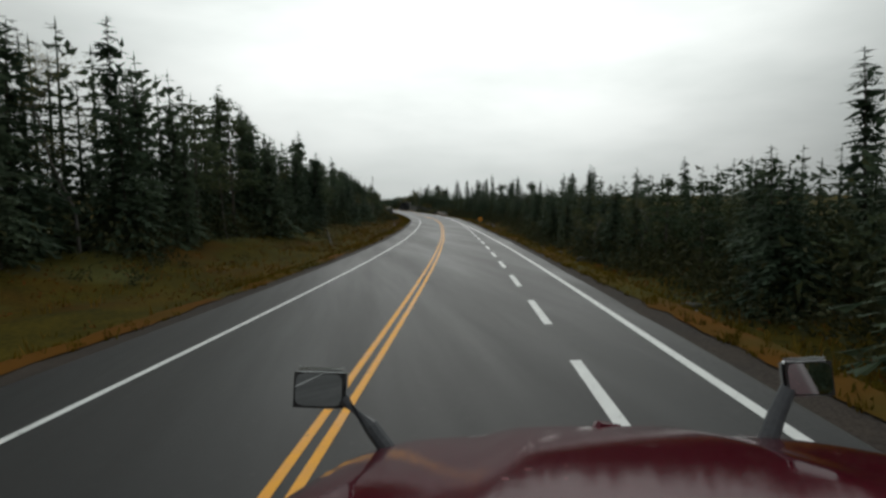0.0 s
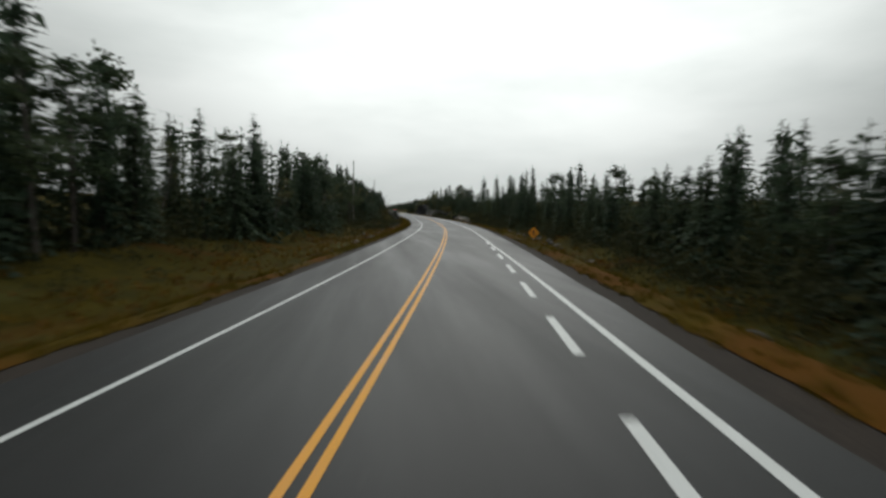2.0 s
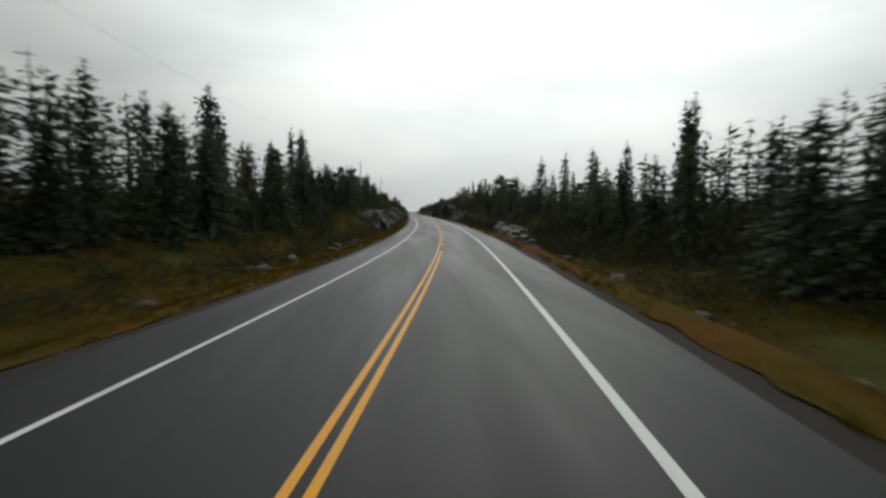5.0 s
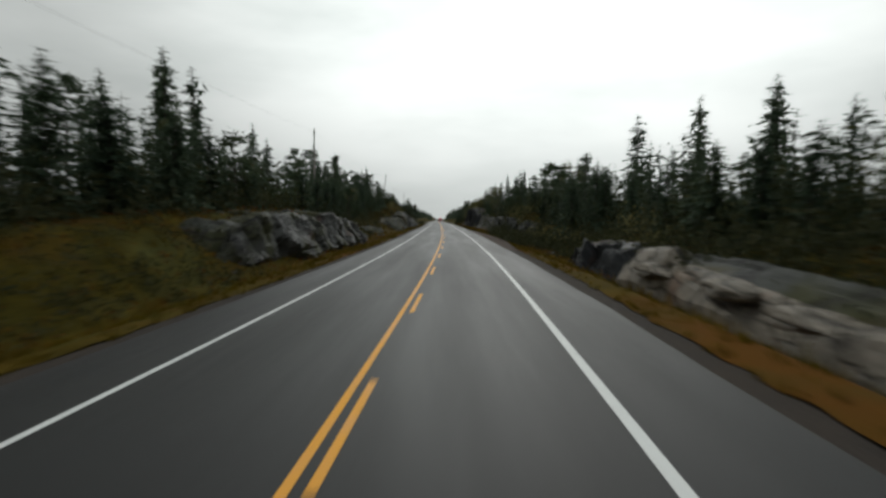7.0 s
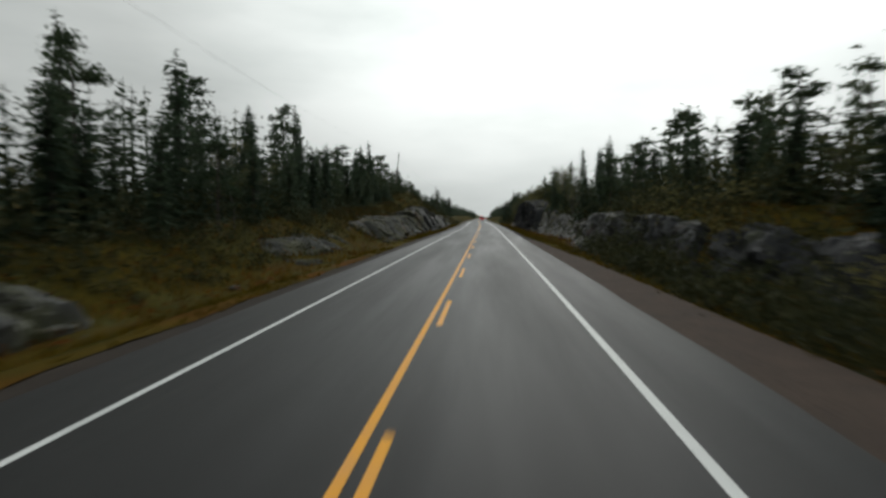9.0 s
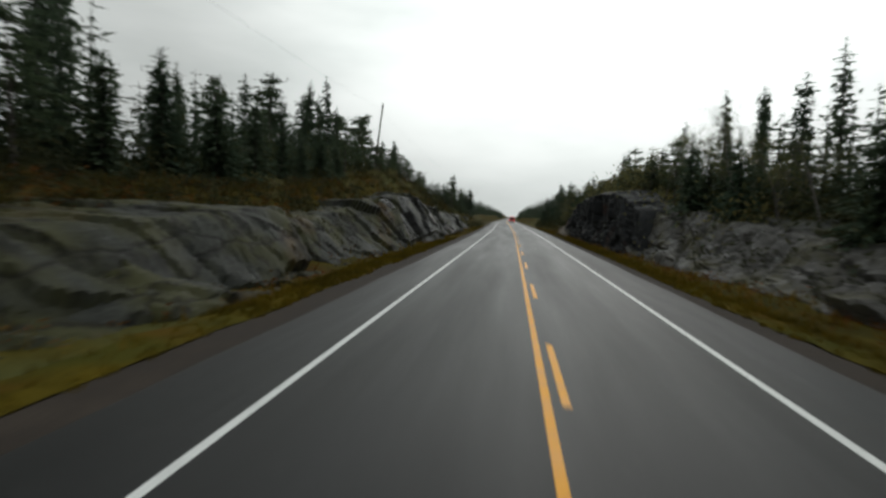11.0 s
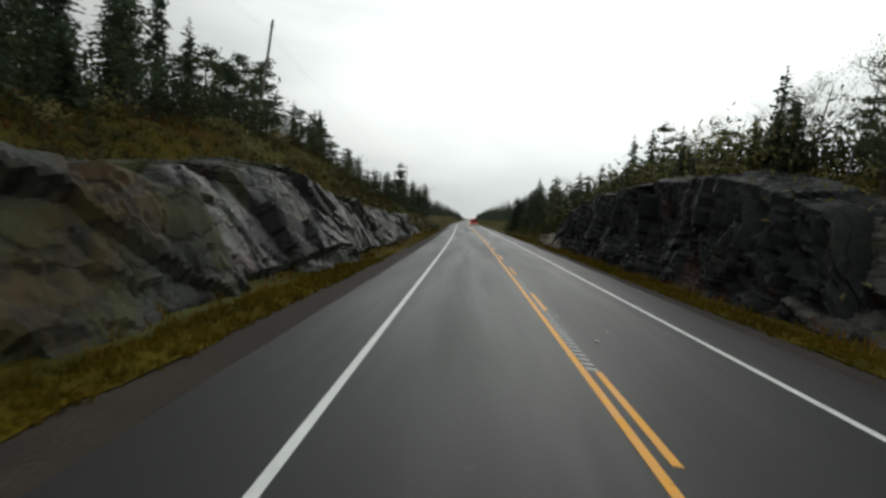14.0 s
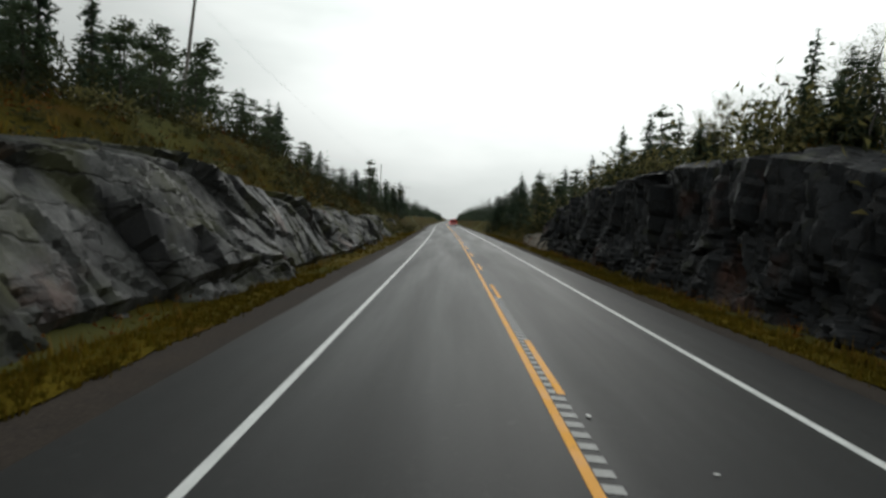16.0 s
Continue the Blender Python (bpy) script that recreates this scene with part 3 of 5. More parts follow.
rock_face(328, 351, -1, tab([328, 333, 345, 351], [8.6, 8.0, 7.8, 7.9]), tab([328, 340, 351], [3.6, 3.8, 3.4]), tab([328, 332, 337, 342, 347, 351], [1.2, 1.8, 2.2, 3.0, 3.3, 2.6]), c(4.0), MOSSY_ROCK,
          "dark mossy granite face with rounded slabs", 8, 2.6, 0.62, 0.14, -30, 2.0, under=0.2)
rock_face(345, 402, -1, tab([345, 400], [7.8, 8.1]), tab([345, 352, 366, 400], [3.6, 3.4, 2.7, 2.5]), tab([345, 349, 356, 363, 368, 379, 402], [2.8, 3.7, 3.8, 3.8, 3.2, 2.6, 1.8]), c(4.0), ROCK,
          "tall wet grey granite road cut with slanting slabs", 7, 2.7, 0.72, 0.14, -34, 2.0, under=0.6)
rock_face(400, 445, -1, c(9.0), c(2.0), tab([400, 410, 430, 445], [2.0, 2.2, 1.6, 0.6]), c(4.0), ROCK, "grey granite road cut below the forest", 9, 1.8, 0.6, 0.35, -45, 2.0)
rock_face(203, 224, 1, tab([203, 210, 224], [8.0, 7.7, 8.1]), c(1.3), tab([203, 207, 216, 221, 224], [-0.2, 0.45, 0.7, 0.75, 0.4]), c(1.7), PALE_ROCK,
          "low pale weathered granite slabs in the verge", 11, 2.2, 0.5, 0.16, 6, 3.0, under=0.5)
rock_face(196, 208, 1, tab([196, 208], [8.5, 8.3]), c(1.0), tab([196, 200, 204, 208], [-0.8, -0.4, -0.1, 0.0]), c(1.0), DARK_ROCK,
          "dark mossy granite ledge under pale slabs", 12, 1.8, 0.45, 0.18, 6, 2.6)
rock_face(222, 235, 1, c(8.1), c(1.0), tab([222, 226, 231, 235], [0.3, 0.55, 0.6, 0.1]), c(2.6), DARK_ROCK, "dark blocky granite outcrop in the verge", 13, 1.2, 0.6, 0.16, 20, 1.5)
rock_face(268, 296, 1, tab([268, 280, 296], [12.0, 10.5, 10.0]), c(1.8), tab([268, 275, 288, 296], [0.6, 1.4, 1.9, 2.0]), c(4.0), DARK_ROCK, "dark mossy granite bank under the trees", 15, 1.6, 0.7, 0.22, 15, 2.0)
rock_face(291, 312, 1, tab([291, 300, 312], [9.2, 9.0, 9.6]), c(1.8), tab([291, 296, 304, 312], [1.2, 2.2, 2.3, 1.2]), c(4.0), ROCK, "grey fractured granite outcrop with pale faces", 17, 1.5, 0.65, 0.2, 40, 1.8)
rock_face(310, 359, 1, tab([310, 330, 348, 359], [11.0, 10.0, 9.5, 9.6]), tab([310, 330, 348, 359], [3.6, 3.4, 3.0, 1.6]), tab([310, 325, 340, 348, 355, 359], [0.9, 1.7, 2.7, 3.6, 4.3, 3.6]), c(4.0), SLOPE_ROCK,
          "broken grey brown granite slope with pale wet streaks", 19, 1.8, 0.6, 0.18, 10, 2.4)
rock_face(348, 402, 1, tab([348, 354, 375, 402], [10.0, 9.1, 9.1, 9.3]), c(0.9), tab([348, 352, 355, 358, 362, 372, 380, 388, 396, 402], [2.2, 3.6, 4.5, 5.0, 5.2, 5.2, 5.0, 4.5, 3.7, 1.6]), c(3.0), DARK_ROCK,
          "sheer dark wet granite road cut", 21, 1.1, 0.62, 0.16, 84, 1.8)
rock_face(394, 416, 1, c(8.5), c(1.4), tab([390, 398, 412], [0.6, 1.3, 0.5]), c(2.6), PALE_ROCK, "pale fractured granite ledge by the shoulder", 23, 1.2, 0.5, 0.22, 15, 1.8)


def boulder_mesh(seed):
    bm = bmesh.new()
    bmesh.ops.create_icosphere(bm, subdivisions=3, radius=1.0)
    r = random.Random(seed)
    planes = [(Vector((r.gauss(0, 1), r.gauss(0, 1), r.gauss(0, 0.8))).normalized(), r.uniform(0.62, 0.95)) for _ in range(14)]
    for v in bm.verts:
        for nrm, d in planes:
            k = v.co.dot(nrm) - d
            if k > 0:
                v.co -= nrm * k
        v.co += v.co.normalized() * noise.noise(v.co * 2.3 + Vector((seed, 0, 0))) * 0.08
        v.co.z *= 0.62
    me = bpy.data.meshes.new("boulder")
    bm.to_mesh(me)
    bm.free()
    return me


BOULDERS = [boulder_mesh(k) for k in range(6)]
for k, me in enumerate(BOULDERS):
    me.materials.append((PALE_ROCK, ROCK, DARK_ROCK)[k // 2])


def boulder(s, off, size, k, turn, long=1.3, lift=None):
    ob = new("boulder", BOULDERS[k])
    x, y, z, h = place(s, off)
    ob.matrix_world = pose(float(x), float(y), float(z) + (float(terrain(s, off)) + size * 0.12 if lift is None else lift), 0, 0, turn) @ Matrix.Diagonal((size * long, size, size * (1.0 if lift is None else 0.72), 1))
    return tagged(ob, "pale weathered boulder lying in the verge" if k < 2 else ("grey granite boulder lying in the verge" if k < 4 else "dark wet granite slab lying on a ledge"), "boulder", "verge boulders")


rr = random.Random(4)
for s, off, size in ((20, 10.6, 0.9), (22.5, 11.4, 0.7), (36, 10.2, 0.5), (44, 12, 0.9), (50, 11.2, 0.7), (58, 11.2, 0.7), (63, 11, 0.6), (73, 10.6, 0.7), (88, 9.6, 0.6), (97, 11.5, 0.6), (118, 12.5, 0.6), (122, 11, 0.4), (128, 13, 0.6), (136, 12.4, 0.6),
                     (141, 8.0, 0.45), (146, 10.4, 0.6), (152, 12.3, 1.0), (160, 10.2, 0.7), (166, 9.4, 0.8), (172, 10.8, 1.0), (180, 9.3, 0.7), (186, 8.8, 0.9), (193, 9.6, 1.1), (245, 10, 0.7), (252, 11, 0.8), (399, 7.9, 0.5),
                     (96, -8.2, 0.35), (120, -9.4, 0.5), (131, -7.9, 0.45), (142, -8.6, 0.5), (150, -10.5, 0.8), (158, -9.2, 0.6), (170, -9.6, 0.9), (178, -10.5, 1.1), (186, -9.4, 0.8), (192, -10.2, 1.2), (200, -9.6, 0.9), (262, -10.4, 1.1), (266, -11.6, 0.8), (276, -9.6, 0.4)):
    boulder(s, off, size * 0.62, rr.choice((0, 2, 2, 3, 3)), rr.uniform(0, 360))
# long slabs lying on the ledge: distance, offset, size, shape, length, level
for s, off, size, k, long, lift in ((217, 8.5, 0.7, 0, 1.9, 0.5), (212.5, 8.8, 0.7, 1, 2.2, 0.5), (208.5, 8.3, 0.6, 0, 2.0, 0.4), (205, 9.2, 0.7, 1, 2.6, 0.35), (202, 8.6, 0.55, 4, 2.2, -0.1), (200, 9.4, 0.6, 0, 2.2, 0.1),
                                    (196.6, 8.8, 0.5, 5, 2.2, -0.4), (193, 9.3, 0.5, 4, 2.4, -0.6), (189, 8.9, 0.45, 4, 2.0, -0.8)):
    boulder(s, off, size, k, 90 + math.degrees(float(place(s, off)[3])) + rr.uniform(-14, 14), long, lift)
for k in range(70):          # loose blasted stones along the ditches
    s = rr.uniform(105, 205)
    boulder(s, rr.uniform(7.6, 13) if rr.random() < 0.72 else -rr.uniform(8, 12), rr.uniform(0.12, 0.42), rr.randrange(4), rr.uniform(0, 360))


# ---- trees ----
def cone_rings(pts, radii, sides):
    """A tapered tube through points: verts and faces."""
    V, Fc = [], []
    for p, r in zip(pts, radii):
        for k in range(sides):
            a = 2 * math.pi * k / sides
            V.append((p[0] + r * math.cos(a), p[1] + r * math.sin(a), p[2]))
    for j in range(len(pts) - 1):
        for k in range(sides):
            a, b = j * sides + k, j * sides + (k + 1) % sides
            Fc.append((a, b, b + sides, a + sides))
    return V, Fc


def frond(V, Fc, r, base, az, length, droop, width, segs):
    """A drooping bough: a spine with pointed sprays to both sides and below."""
    ca, sa = math.cos(az), math.sin(az)
    last = None
    for j in range(segs + 1):
        t = j / segs
        d = length * t
        z = base[2] + droop * length * (0.25 * t - 0.95 * t * t) + 0.10 * length * t ** 3
        p = (base[0] + ca * d, base[1] + sa * d, z)
        if last is not None:
            w = width * (1.05 - 0.75 * t) * r.uniform(0.7, 1.25)
            root = tuple(u + (v - u) * 0.25 for u, v in zip(last, p))
            for side in (-1, 1):
                tip = (p[0] - sa * side * w + ca * w * 0.55, p[1] + ca * side * w + sa * w * 0.55, p[2] - w * r.uniform(0.15, 0.65))
                i = len(V)
                V.extend((root, p, tip))
                Fc.append((i, i + 1, i + 2) if side < 0 else (i, i + 2, i + 1))
            if r.random() < 0.6:
                i = len(V)
                V.extend((last, p, ((last[0] + p[0]) / 2 + r.uniform(-0.1, 0.1), (last[1] + p[1]) / 2 + r.uniform(-0.1, 0.1), p[2] - w * r.uniform(0.5, 1.0))))
                Fc.append((i, i + 1, i + 2))
        last = p
    i = len(V)
    V.extend((last, (last[0] + ca * 0.25 - sa * 0.05, last[1] + sa * 0.25 + ca * 0.05, last[2] - 0.05), (last[0] + sa * 0.08, last[1] - ca * 0.08, last[2])))
    Fc.append((i, i + 1, i + 2))


def spruce_shape(seed, height, spread, whorls, boughs, segs, low=0.06, club=0.0, inner=160):
    """Crown and trunk of a narrow northern spruce; club thickens its top as on black spruce."""
    r = random.Random(seed)
    V, Fc = [], []
    bend = (r.uniform(-0.25, 0.25), r.uniform(-0.25, 0.25))
    for k in range(whorls):
        t = low + (1 - low) * (k + r.uniform(0, 0.6)) / whorls
        t = min(t, 0.985)
        z = t * height
        reach = spread * ((1 - t) ** 0.66 + club * math.exp(-((t - 0.88) / 0.06) ** 2)) * r.uniform(0.75, 1.15) + 0.12
        n = max(4, int(boughs * (0.6 + 0.5 * (1 - t))))
        a0 = r.uniform(0, 6.28)
        for j in range(n):
            if r.random() < 0.10:
                continue
            L = reach * r.uniform(0.55, 1.15)
            frond(V, Fc, r, (bend[0] * t * t, bend[1] * t * t, z + r.uniform(-0.3, 0.3)), a0 + 6.28 * j / n + r.uniform(-0.3, 0.3), L, 0.2 + 0.5 * (1 - t), min(0.20 + 0.30 * L, 0.68), segs)
    for k in range(inner):          # dense dead-twig and needle mass round the stem
        t = r.uniform(low, 0.9)
        rad = spread * (1 - t) ** 0.8 * r.uniform(0.1, 0.6)
        a = r.uniform(0, 6.28)
        tufts(V, Fc, r, (rad * math.cos(a), rad * math.sin(a), t * height), 0.5, 1, 0.5, 1.0)
    i = len(V)
    V.extend([(bend[0] - 0.05, bend[1], height * 0.96), (bend[0] + 0.05, bend[1], height * 0.96), (bend[0], bend[1], height * 1.02)])
    Fc.append((i, i + 1, i + 2))
    n = 6
    T = cone_rings([(bend[0] * q * q, bend[1] * q * q, q * height) for q in (-0.03, 0.0, 0.2, 0.5, 0.8, 0.98)], [0.016 * height, 0.013 * height, 0.010 * height, 0.007 * height, 0.0035 * height, 0.001 * height], n)
    return (V, Fc), T


def tufts(V, Fc, r, centre, size, count, leaf, flat=0.6):
    """A clump of small pointed sprays round a centre."""
    for _ in range(count):
        d = Vector((r.gauss(0, 1), r.gauss(0, 1), r.gauss(0, flat)))
        p = Vector(centre) + d * size * 0.5
        a = Vector((r.gauss(0, 1), r.gauss(0, 1), r.gauss(0.2, 0.6))).normalized() * leaf * r.uniform(0.6, 1.4)
        b = a.cross(Vector((r.gauss(0, 1), r.gauss(0, 1), r.gauss(0, 1)))).normalized() * leaf * 0.38
        i = len(V)
        V.extend((tuple(p - a * 0.4), tuple(p + b), tuple(p + a), tuple(p - b)))
        Fc.append((i, i + 1, i + 2, i + 3))


def pine_shape(seed, height):
    """A pine with a bare stem below and layered clumps above."""
    r = random.Random(seed)
    V, Fc = [], []
    tv, tf = cone_rings([(0.1 * math.sin(q * 3 + seed), 0.1 * math.cos(q * 2), q * height) for q in (-0.03, 0.0, 0.25, 0.5, 0.75, 0.97)], [0.017 * height, 0.014 * height, 0.011 * height, 0.009 * height, 0.006 * height, 0.002 * height], 7)
    for k in range(24):
        t = r.uniform(0.38, 0.98) if k > 4 else r.uniform(0.25, 0.5)
        a = r.uniform(0, 6.28)
        L = height * (0.20 * (1 - t) + 0.06) * r.uniform(0.6, 1.3)
        z = t * height
        e = (math.cos(a) * L, math.sin(a) * L, z + L * r.uniform(0.0, 0.45))
        bv, bf = cone_rings([(0, 0, z - 0.1), (e[0] * 0.5, e[1] * 0.5, z + (e[2] - z) * 0.35), e], [0.05, 0.035, 0.012], 4)
        o = len(tv)
        tv.extend(bv)
        tf.extend(tuple(i + o for i in q) for q in bf)
        for m in range(3):
            q = 0.55 + 0.25 * m
            tufts(V, Fc, r, (e[0] * q, e[1] * q, z + (e[2] - z) * q + 0.1), 0.55 + 0.25 * L, 19, 0.30, 0.4)
    tufts(V, Fc, r, (0, 0, height * 0.96), 0.9, 40, 0.3, 0.8)
    return (V, Fc), (tv, tf)


def birch_shape(seed, height, leaves):
    """A slender broadleaf tree with a few autumn leaves left on fine branches."""
    r = random.Random(seed)
    V, Fc, tv, tf = [], [], [], []

    def limb(p, d, L, rad, depth):
        q = [p]
        dd = d.copy()
        for _ in range(3):
            dd = (dd + Vector((r.gauss(0, 0.16), r.gauss(0, 0.16), r.gauss(0.06, 0.08)))).normalized()
            q.append(q[-1] + dd * L / 3)
        bv, bf = cone_rings([tuple(x) for x in q], [rad, rad * 0.8, rad * 0.6, rad * 0.3], 5 if depth == 0 else 3)
        o = len(tv)
        tv.extend(bv)
        tf.extend(tuple(i + o for i in f) for f in bf)
        if depth < 3:
            for k in range(8 if depth == 0 else 3):
                t = r.uniform(0.35, 1.0) if depth == 0 else r.uniform(0.3, 1.0)
                j = min(2, int(t * 3))
                base = q[j].lerp(q[j + 1], t * 3 - j)
                a = r.uniform(0, 6.28)
                nd = (dd + Vector((math.cos(a), math.sin(a), r.uniform(-0.1, 0.4))) * (0.85 if depth == 0 else 0.9)).normalized()
                limb(base, nd, L * (0.36 if depth == 0 else 0.5) * r.uniform(0.7, 1.2), rad * (0.36 if depth == 0 else 0.5), depth + 1)
        if depth >= 2:
            tufts(V, Fc, r, tuple(q[2]), L * 0.6 + 0.25, leaves, 0.085, 0.8)
    limb(Vector((0, 0, -0.3)), Vector((0, 0, 1)), height * 0.95, 0.011 * height, 0)
    return (V, Fc), (tv, tf)


def tree(kind, crown, trunk, leaf, bark, label, parts=("trunk", "crown")):
    e = new(kind)
    mesh(parts[0], trunk[0], trunk[1], bark, e, smooth=True)
    mesh(parts[1], crown[0], crown[1], leaf, e)
    return tagged(e, label, "tree", "roadside trees")


S_LABEL = "dark green narrow spruce tree at the forest edge"
P_LABEL = "tall pine with a bare stem and clumped crown"
B_LABEL = "slender birch with sparse yellowing autumn leaves"
PROTO = []
for k in range(6):
    club = (0.0, 0.10, 0.0, 0.16, 0.0, 0.06)[k]
    spread = (3.2, 2.2, 2.7, 1.6, 3.7, 2.0)[k]
    PROTO.append(("spruce", tree("spruce_tree", *spruce_shape(20 + k, 13.0, spread, 36, 9, 4, 0.03, club), NEEDLE, BARK, S_LABEL)))
for k in range(3):
    PROTO.append(("pine", tree("pine_tree", *pine_shape(40 + k, 13.0), PINE, BARK, P_LABEL)))
for k in range(3):
    PROTO.append(("birch", tree("birch_tree", *birch_shape(60 + k, 10.0, (19, 13, 22)[k]), LEAF, PALE_BARK, B_LABEL)))
FIRST = {id(o): True for _, o in PROTO}
SIZE = {"spruce": 13.0, "pine": 13.0, "birch": 10.0}


def plant(which, s, off, top=None, height=None, wide=1.0):
    """Sets a tree by the road; top is its tip's height above the road's line there."""
    kind, ob = PROTO[which]
    x, y, z, _ = place(s, off)
    g = float(terrain(s, off)) - 0.1
    h = height if height else top - g
    k = h / SIZE[kind]
    w = k ** 0.75 * tr.uniform(0.88, 1.15) * wide
    m = pose(float(x), float(y), float(z) + g, tr.uniform(-2, 2), tr.uniform(-2, 2), tr.uniform(0, 360)) @ Matrix.Diagonal((w, w, k, 1))
    if FIRST.pop(id(ob), None):
        ob.matrix_basis = m
        return ob
    return copy_thing(ob, m @ Matrix.Diagonal((1 / ob.scale.x, 1 / ob.scale.y, 1 / ob.scale.z, 1)))


tr = random.Random(12)
LINE_L = lambda s: np.interp(s, [-60, 90, 125, 150, 200, 226, 250, 260, 290, 310, 340, 400, 440, 700], [19, 19, 18, 17.5, 16, 15, 14.5, 15.5, 16, 17.5, 17, 15.5, 11, 10])
LINE_R = lambda s: np.interp(s, [-60, 75, 105, 190, 205, 235, 290, 310, 340, 395, 440, 700], [13.2, 14, 16.5, 15.5, 14, 13.6, 14.5, 15.5, 14, 12.6, 10.6, 10])
TOP_L = lambda s: np.interp(s, [-20, 40, 60, 80, 90, 112, 125, 145, 180, 212, 232, 245, 262, 285, 312, 330, 345, 355, 366, 378, 390, 410, 430, 470, 700],
                            [15, 15.5, 15, 14, 12.5, 12, 13, 13, 12.5, 11.5, 14, 12.5, 11, 12, 13.5, 13.5, 10.5, 13.5, 12.2, 13, 13.2, 13, 12.4, 11.5, 13])
TOP_R = lambda s: np.interp(s, [-20, 25, 35, 60, 88, 112, 123, 140, 148, 190, 208, 222, 234, 245, 268, 290, 300, 312, 330, 345, 355, 365, 386, 405, 430, 470, 700],
                            [7.5, 7.2, 6.8, 7, 8, 6.4, 7.8, 7.4, 9.7, 10.7, 8.2, 10, 8, 11.4, 10.2, 11.5, 13, 13.5, 12.5, 13, 13, 12.2, 13, 13.2, 13, 11.8, 13])
# trees that stand out against the sky: (shape, distance, offset, tip above the road)
TALL_LEFT = [(1, 39, -24, 16.9), (0, 52.5, -22, 15.2), (2, 59.4, -22, 14.6), (1, 65.5, -24.1, 15.6), (3, 72.5, -24, 13.2), (0, 74.7, -24, 11.4), (4, 81, -26, 14.0), (1, 84.5, -23, 15.0), (2, 95.5, -33.8, 18.8), (8, 96.8, -26, 14.6), (5, 103, -24, 11.0), (6, 117, -25, 11.8), (3, 123.2, -23.8, 14.6), (5, 138.3, -21, 10.2), (0, 145, -24, 10.9), (1, 148, -24, 12.7), (7, 158.5, -26, 13.6),
             (7, 164, -26, 13.2), (2, 162, -28.6, 14.6), (8, 170, -26, 14.4), (5, 188, -26, 13.2), (1, 200.9, -25, 14.4), (2, 209.5, -30.4, 18.9), (1, 217, -32.1, 20.0), (4, 224, -30, 13.2), (5, 236, -30, 12.4), (7, 240, -30, 13.8), (4, 249.5, -33, 16.8), (2, 250, -27.2, 19.0), (5, 256.5, -30.4, 20.6), (1, 263, -29.7, 20.5),
             (2, 278, -26, 14.2), (7, 285, -24, 13.4), (1, 295.5, -23.7, 15.8), (2, 297.8, -35.5, 20.1), (7, 303, -27, 15.6), (0, 310, -24.6, 14.3), (4, 318, -28, 16.0), (7, 322, -25, 16.5), (2, 327, -28.1, 16.3), (3, 329.5, -26.4, 18.4), (3, 331.5, -26.6, 18.0), (0, 336.5, -24, 11.6), (3, 343, -27, 13.4), (8, 344.5, -30, 12.0),
             (3, 346, -29, 13.7), (7, 352.5, -30, 14.6), (4, 357.5, -32, 16.2), (0, 355.5, -24, 13.6), (6, 359.5, -27.4, 17.0), (0, 365.5, -25.3, 17.7), (3, 367.6, -23.6, 18.8), (8, 364, -30, 16.8), (2, 358, -23, 14.6), (5, 362, -22.5, 15.4), (0, 361, -31, 17.4), (1, 370, -27, 17.6), (4, 366, -30.5, 18.0), (5, 372.5, -24, 16.2)]
TALL_RIGHT = [(3, 24.6, 20, 9.8), (5, 66.5, 24.4, 7.9), (3, 68.5, 31.6, 9.4), (1, 93.5, 23.7, 8.9), (3, 98.5, 28.1, 9.8), (5, 99.2, 23, 9.4), (2, 105.5, 30.8, 10.6), (1, 109.5, 27.8, 10.4), (0, 120, 35.5, 12.6), (8, 129.5, 23.8, 9.0), (3, 142, 29.1, 10.3), (0, 146.5, 38.5, 11.0), (8, 150.5, 20.1, 9.7), (5, 151.5, 23.3, 10.7),
              (5, 154, 30.6, 10.3), (1, 156, 26, 12.5), (2, 161, 26, 11.7), (1, 172.5, 27.7, 11.0), (2, 180.5, 37, 12.2), (3, 186.5, 20.8, 12.4), (3, 189.4, 22.8, 13.8), (3, 200.5, 27.7, 15.4), (1, 228.5, 31.4, 14.9), (4, 216, 26, 10.5), (4, 222.5, 26, 10.2), (5, 234.5, 28, 10.7), (4, 250, 32.5, 16.2), (5, 254, 34.5, 15.6), (2, 259, 29.4, 16.3), (3, 268, 34, 13.2), (0, 271.5, 27, 16.5), (6, 269.8, 19.4, 11.0), (3, 276.3, 34.3, 13.0),
              (11, 275, 18.7, 9.3), (0, 279, 22, 12.2), (6, 288, 24, 11.7), (7, 288, 20, 11.0), (7, 297.5, 22.4, 11.4), (6, 302.6, 24, 13.0), (3, 308, 28.3, 14.3), (1, 310, 17, 10.4), (8, 318.6, 24.5, 14.9), (7, 321.3, 25.6, 14.9), (6, 326, 22, 12.6), (3, 344, 22, 15.5), (1, 347.1, 21, 14.0), (10, 350.4, 18, 12.2), (3, 357.5, 22.5, 15.4), (3, 360.5, 20.5, 15.8), (10, 357.6, 17.5, 12.2), (1, 366, 26.3, 17.7), (11, 364.5, 17, 10.8),
              (3, 371, 19.4, 14.5), (10, 368.8, 20.6, 13.0), (9, 373.5, 17.5, 11.6), (11, 378, 17, 11.2), (9, 381.5, 18, 11.6), (2, 386, 15.8, 12.4), (6, 389.5, 18.6, 13.8), (0, 394, 21.6, 14.4), (2, 412, 22.5, 16.4), (5, 416.5, 15.6, 10.8)]
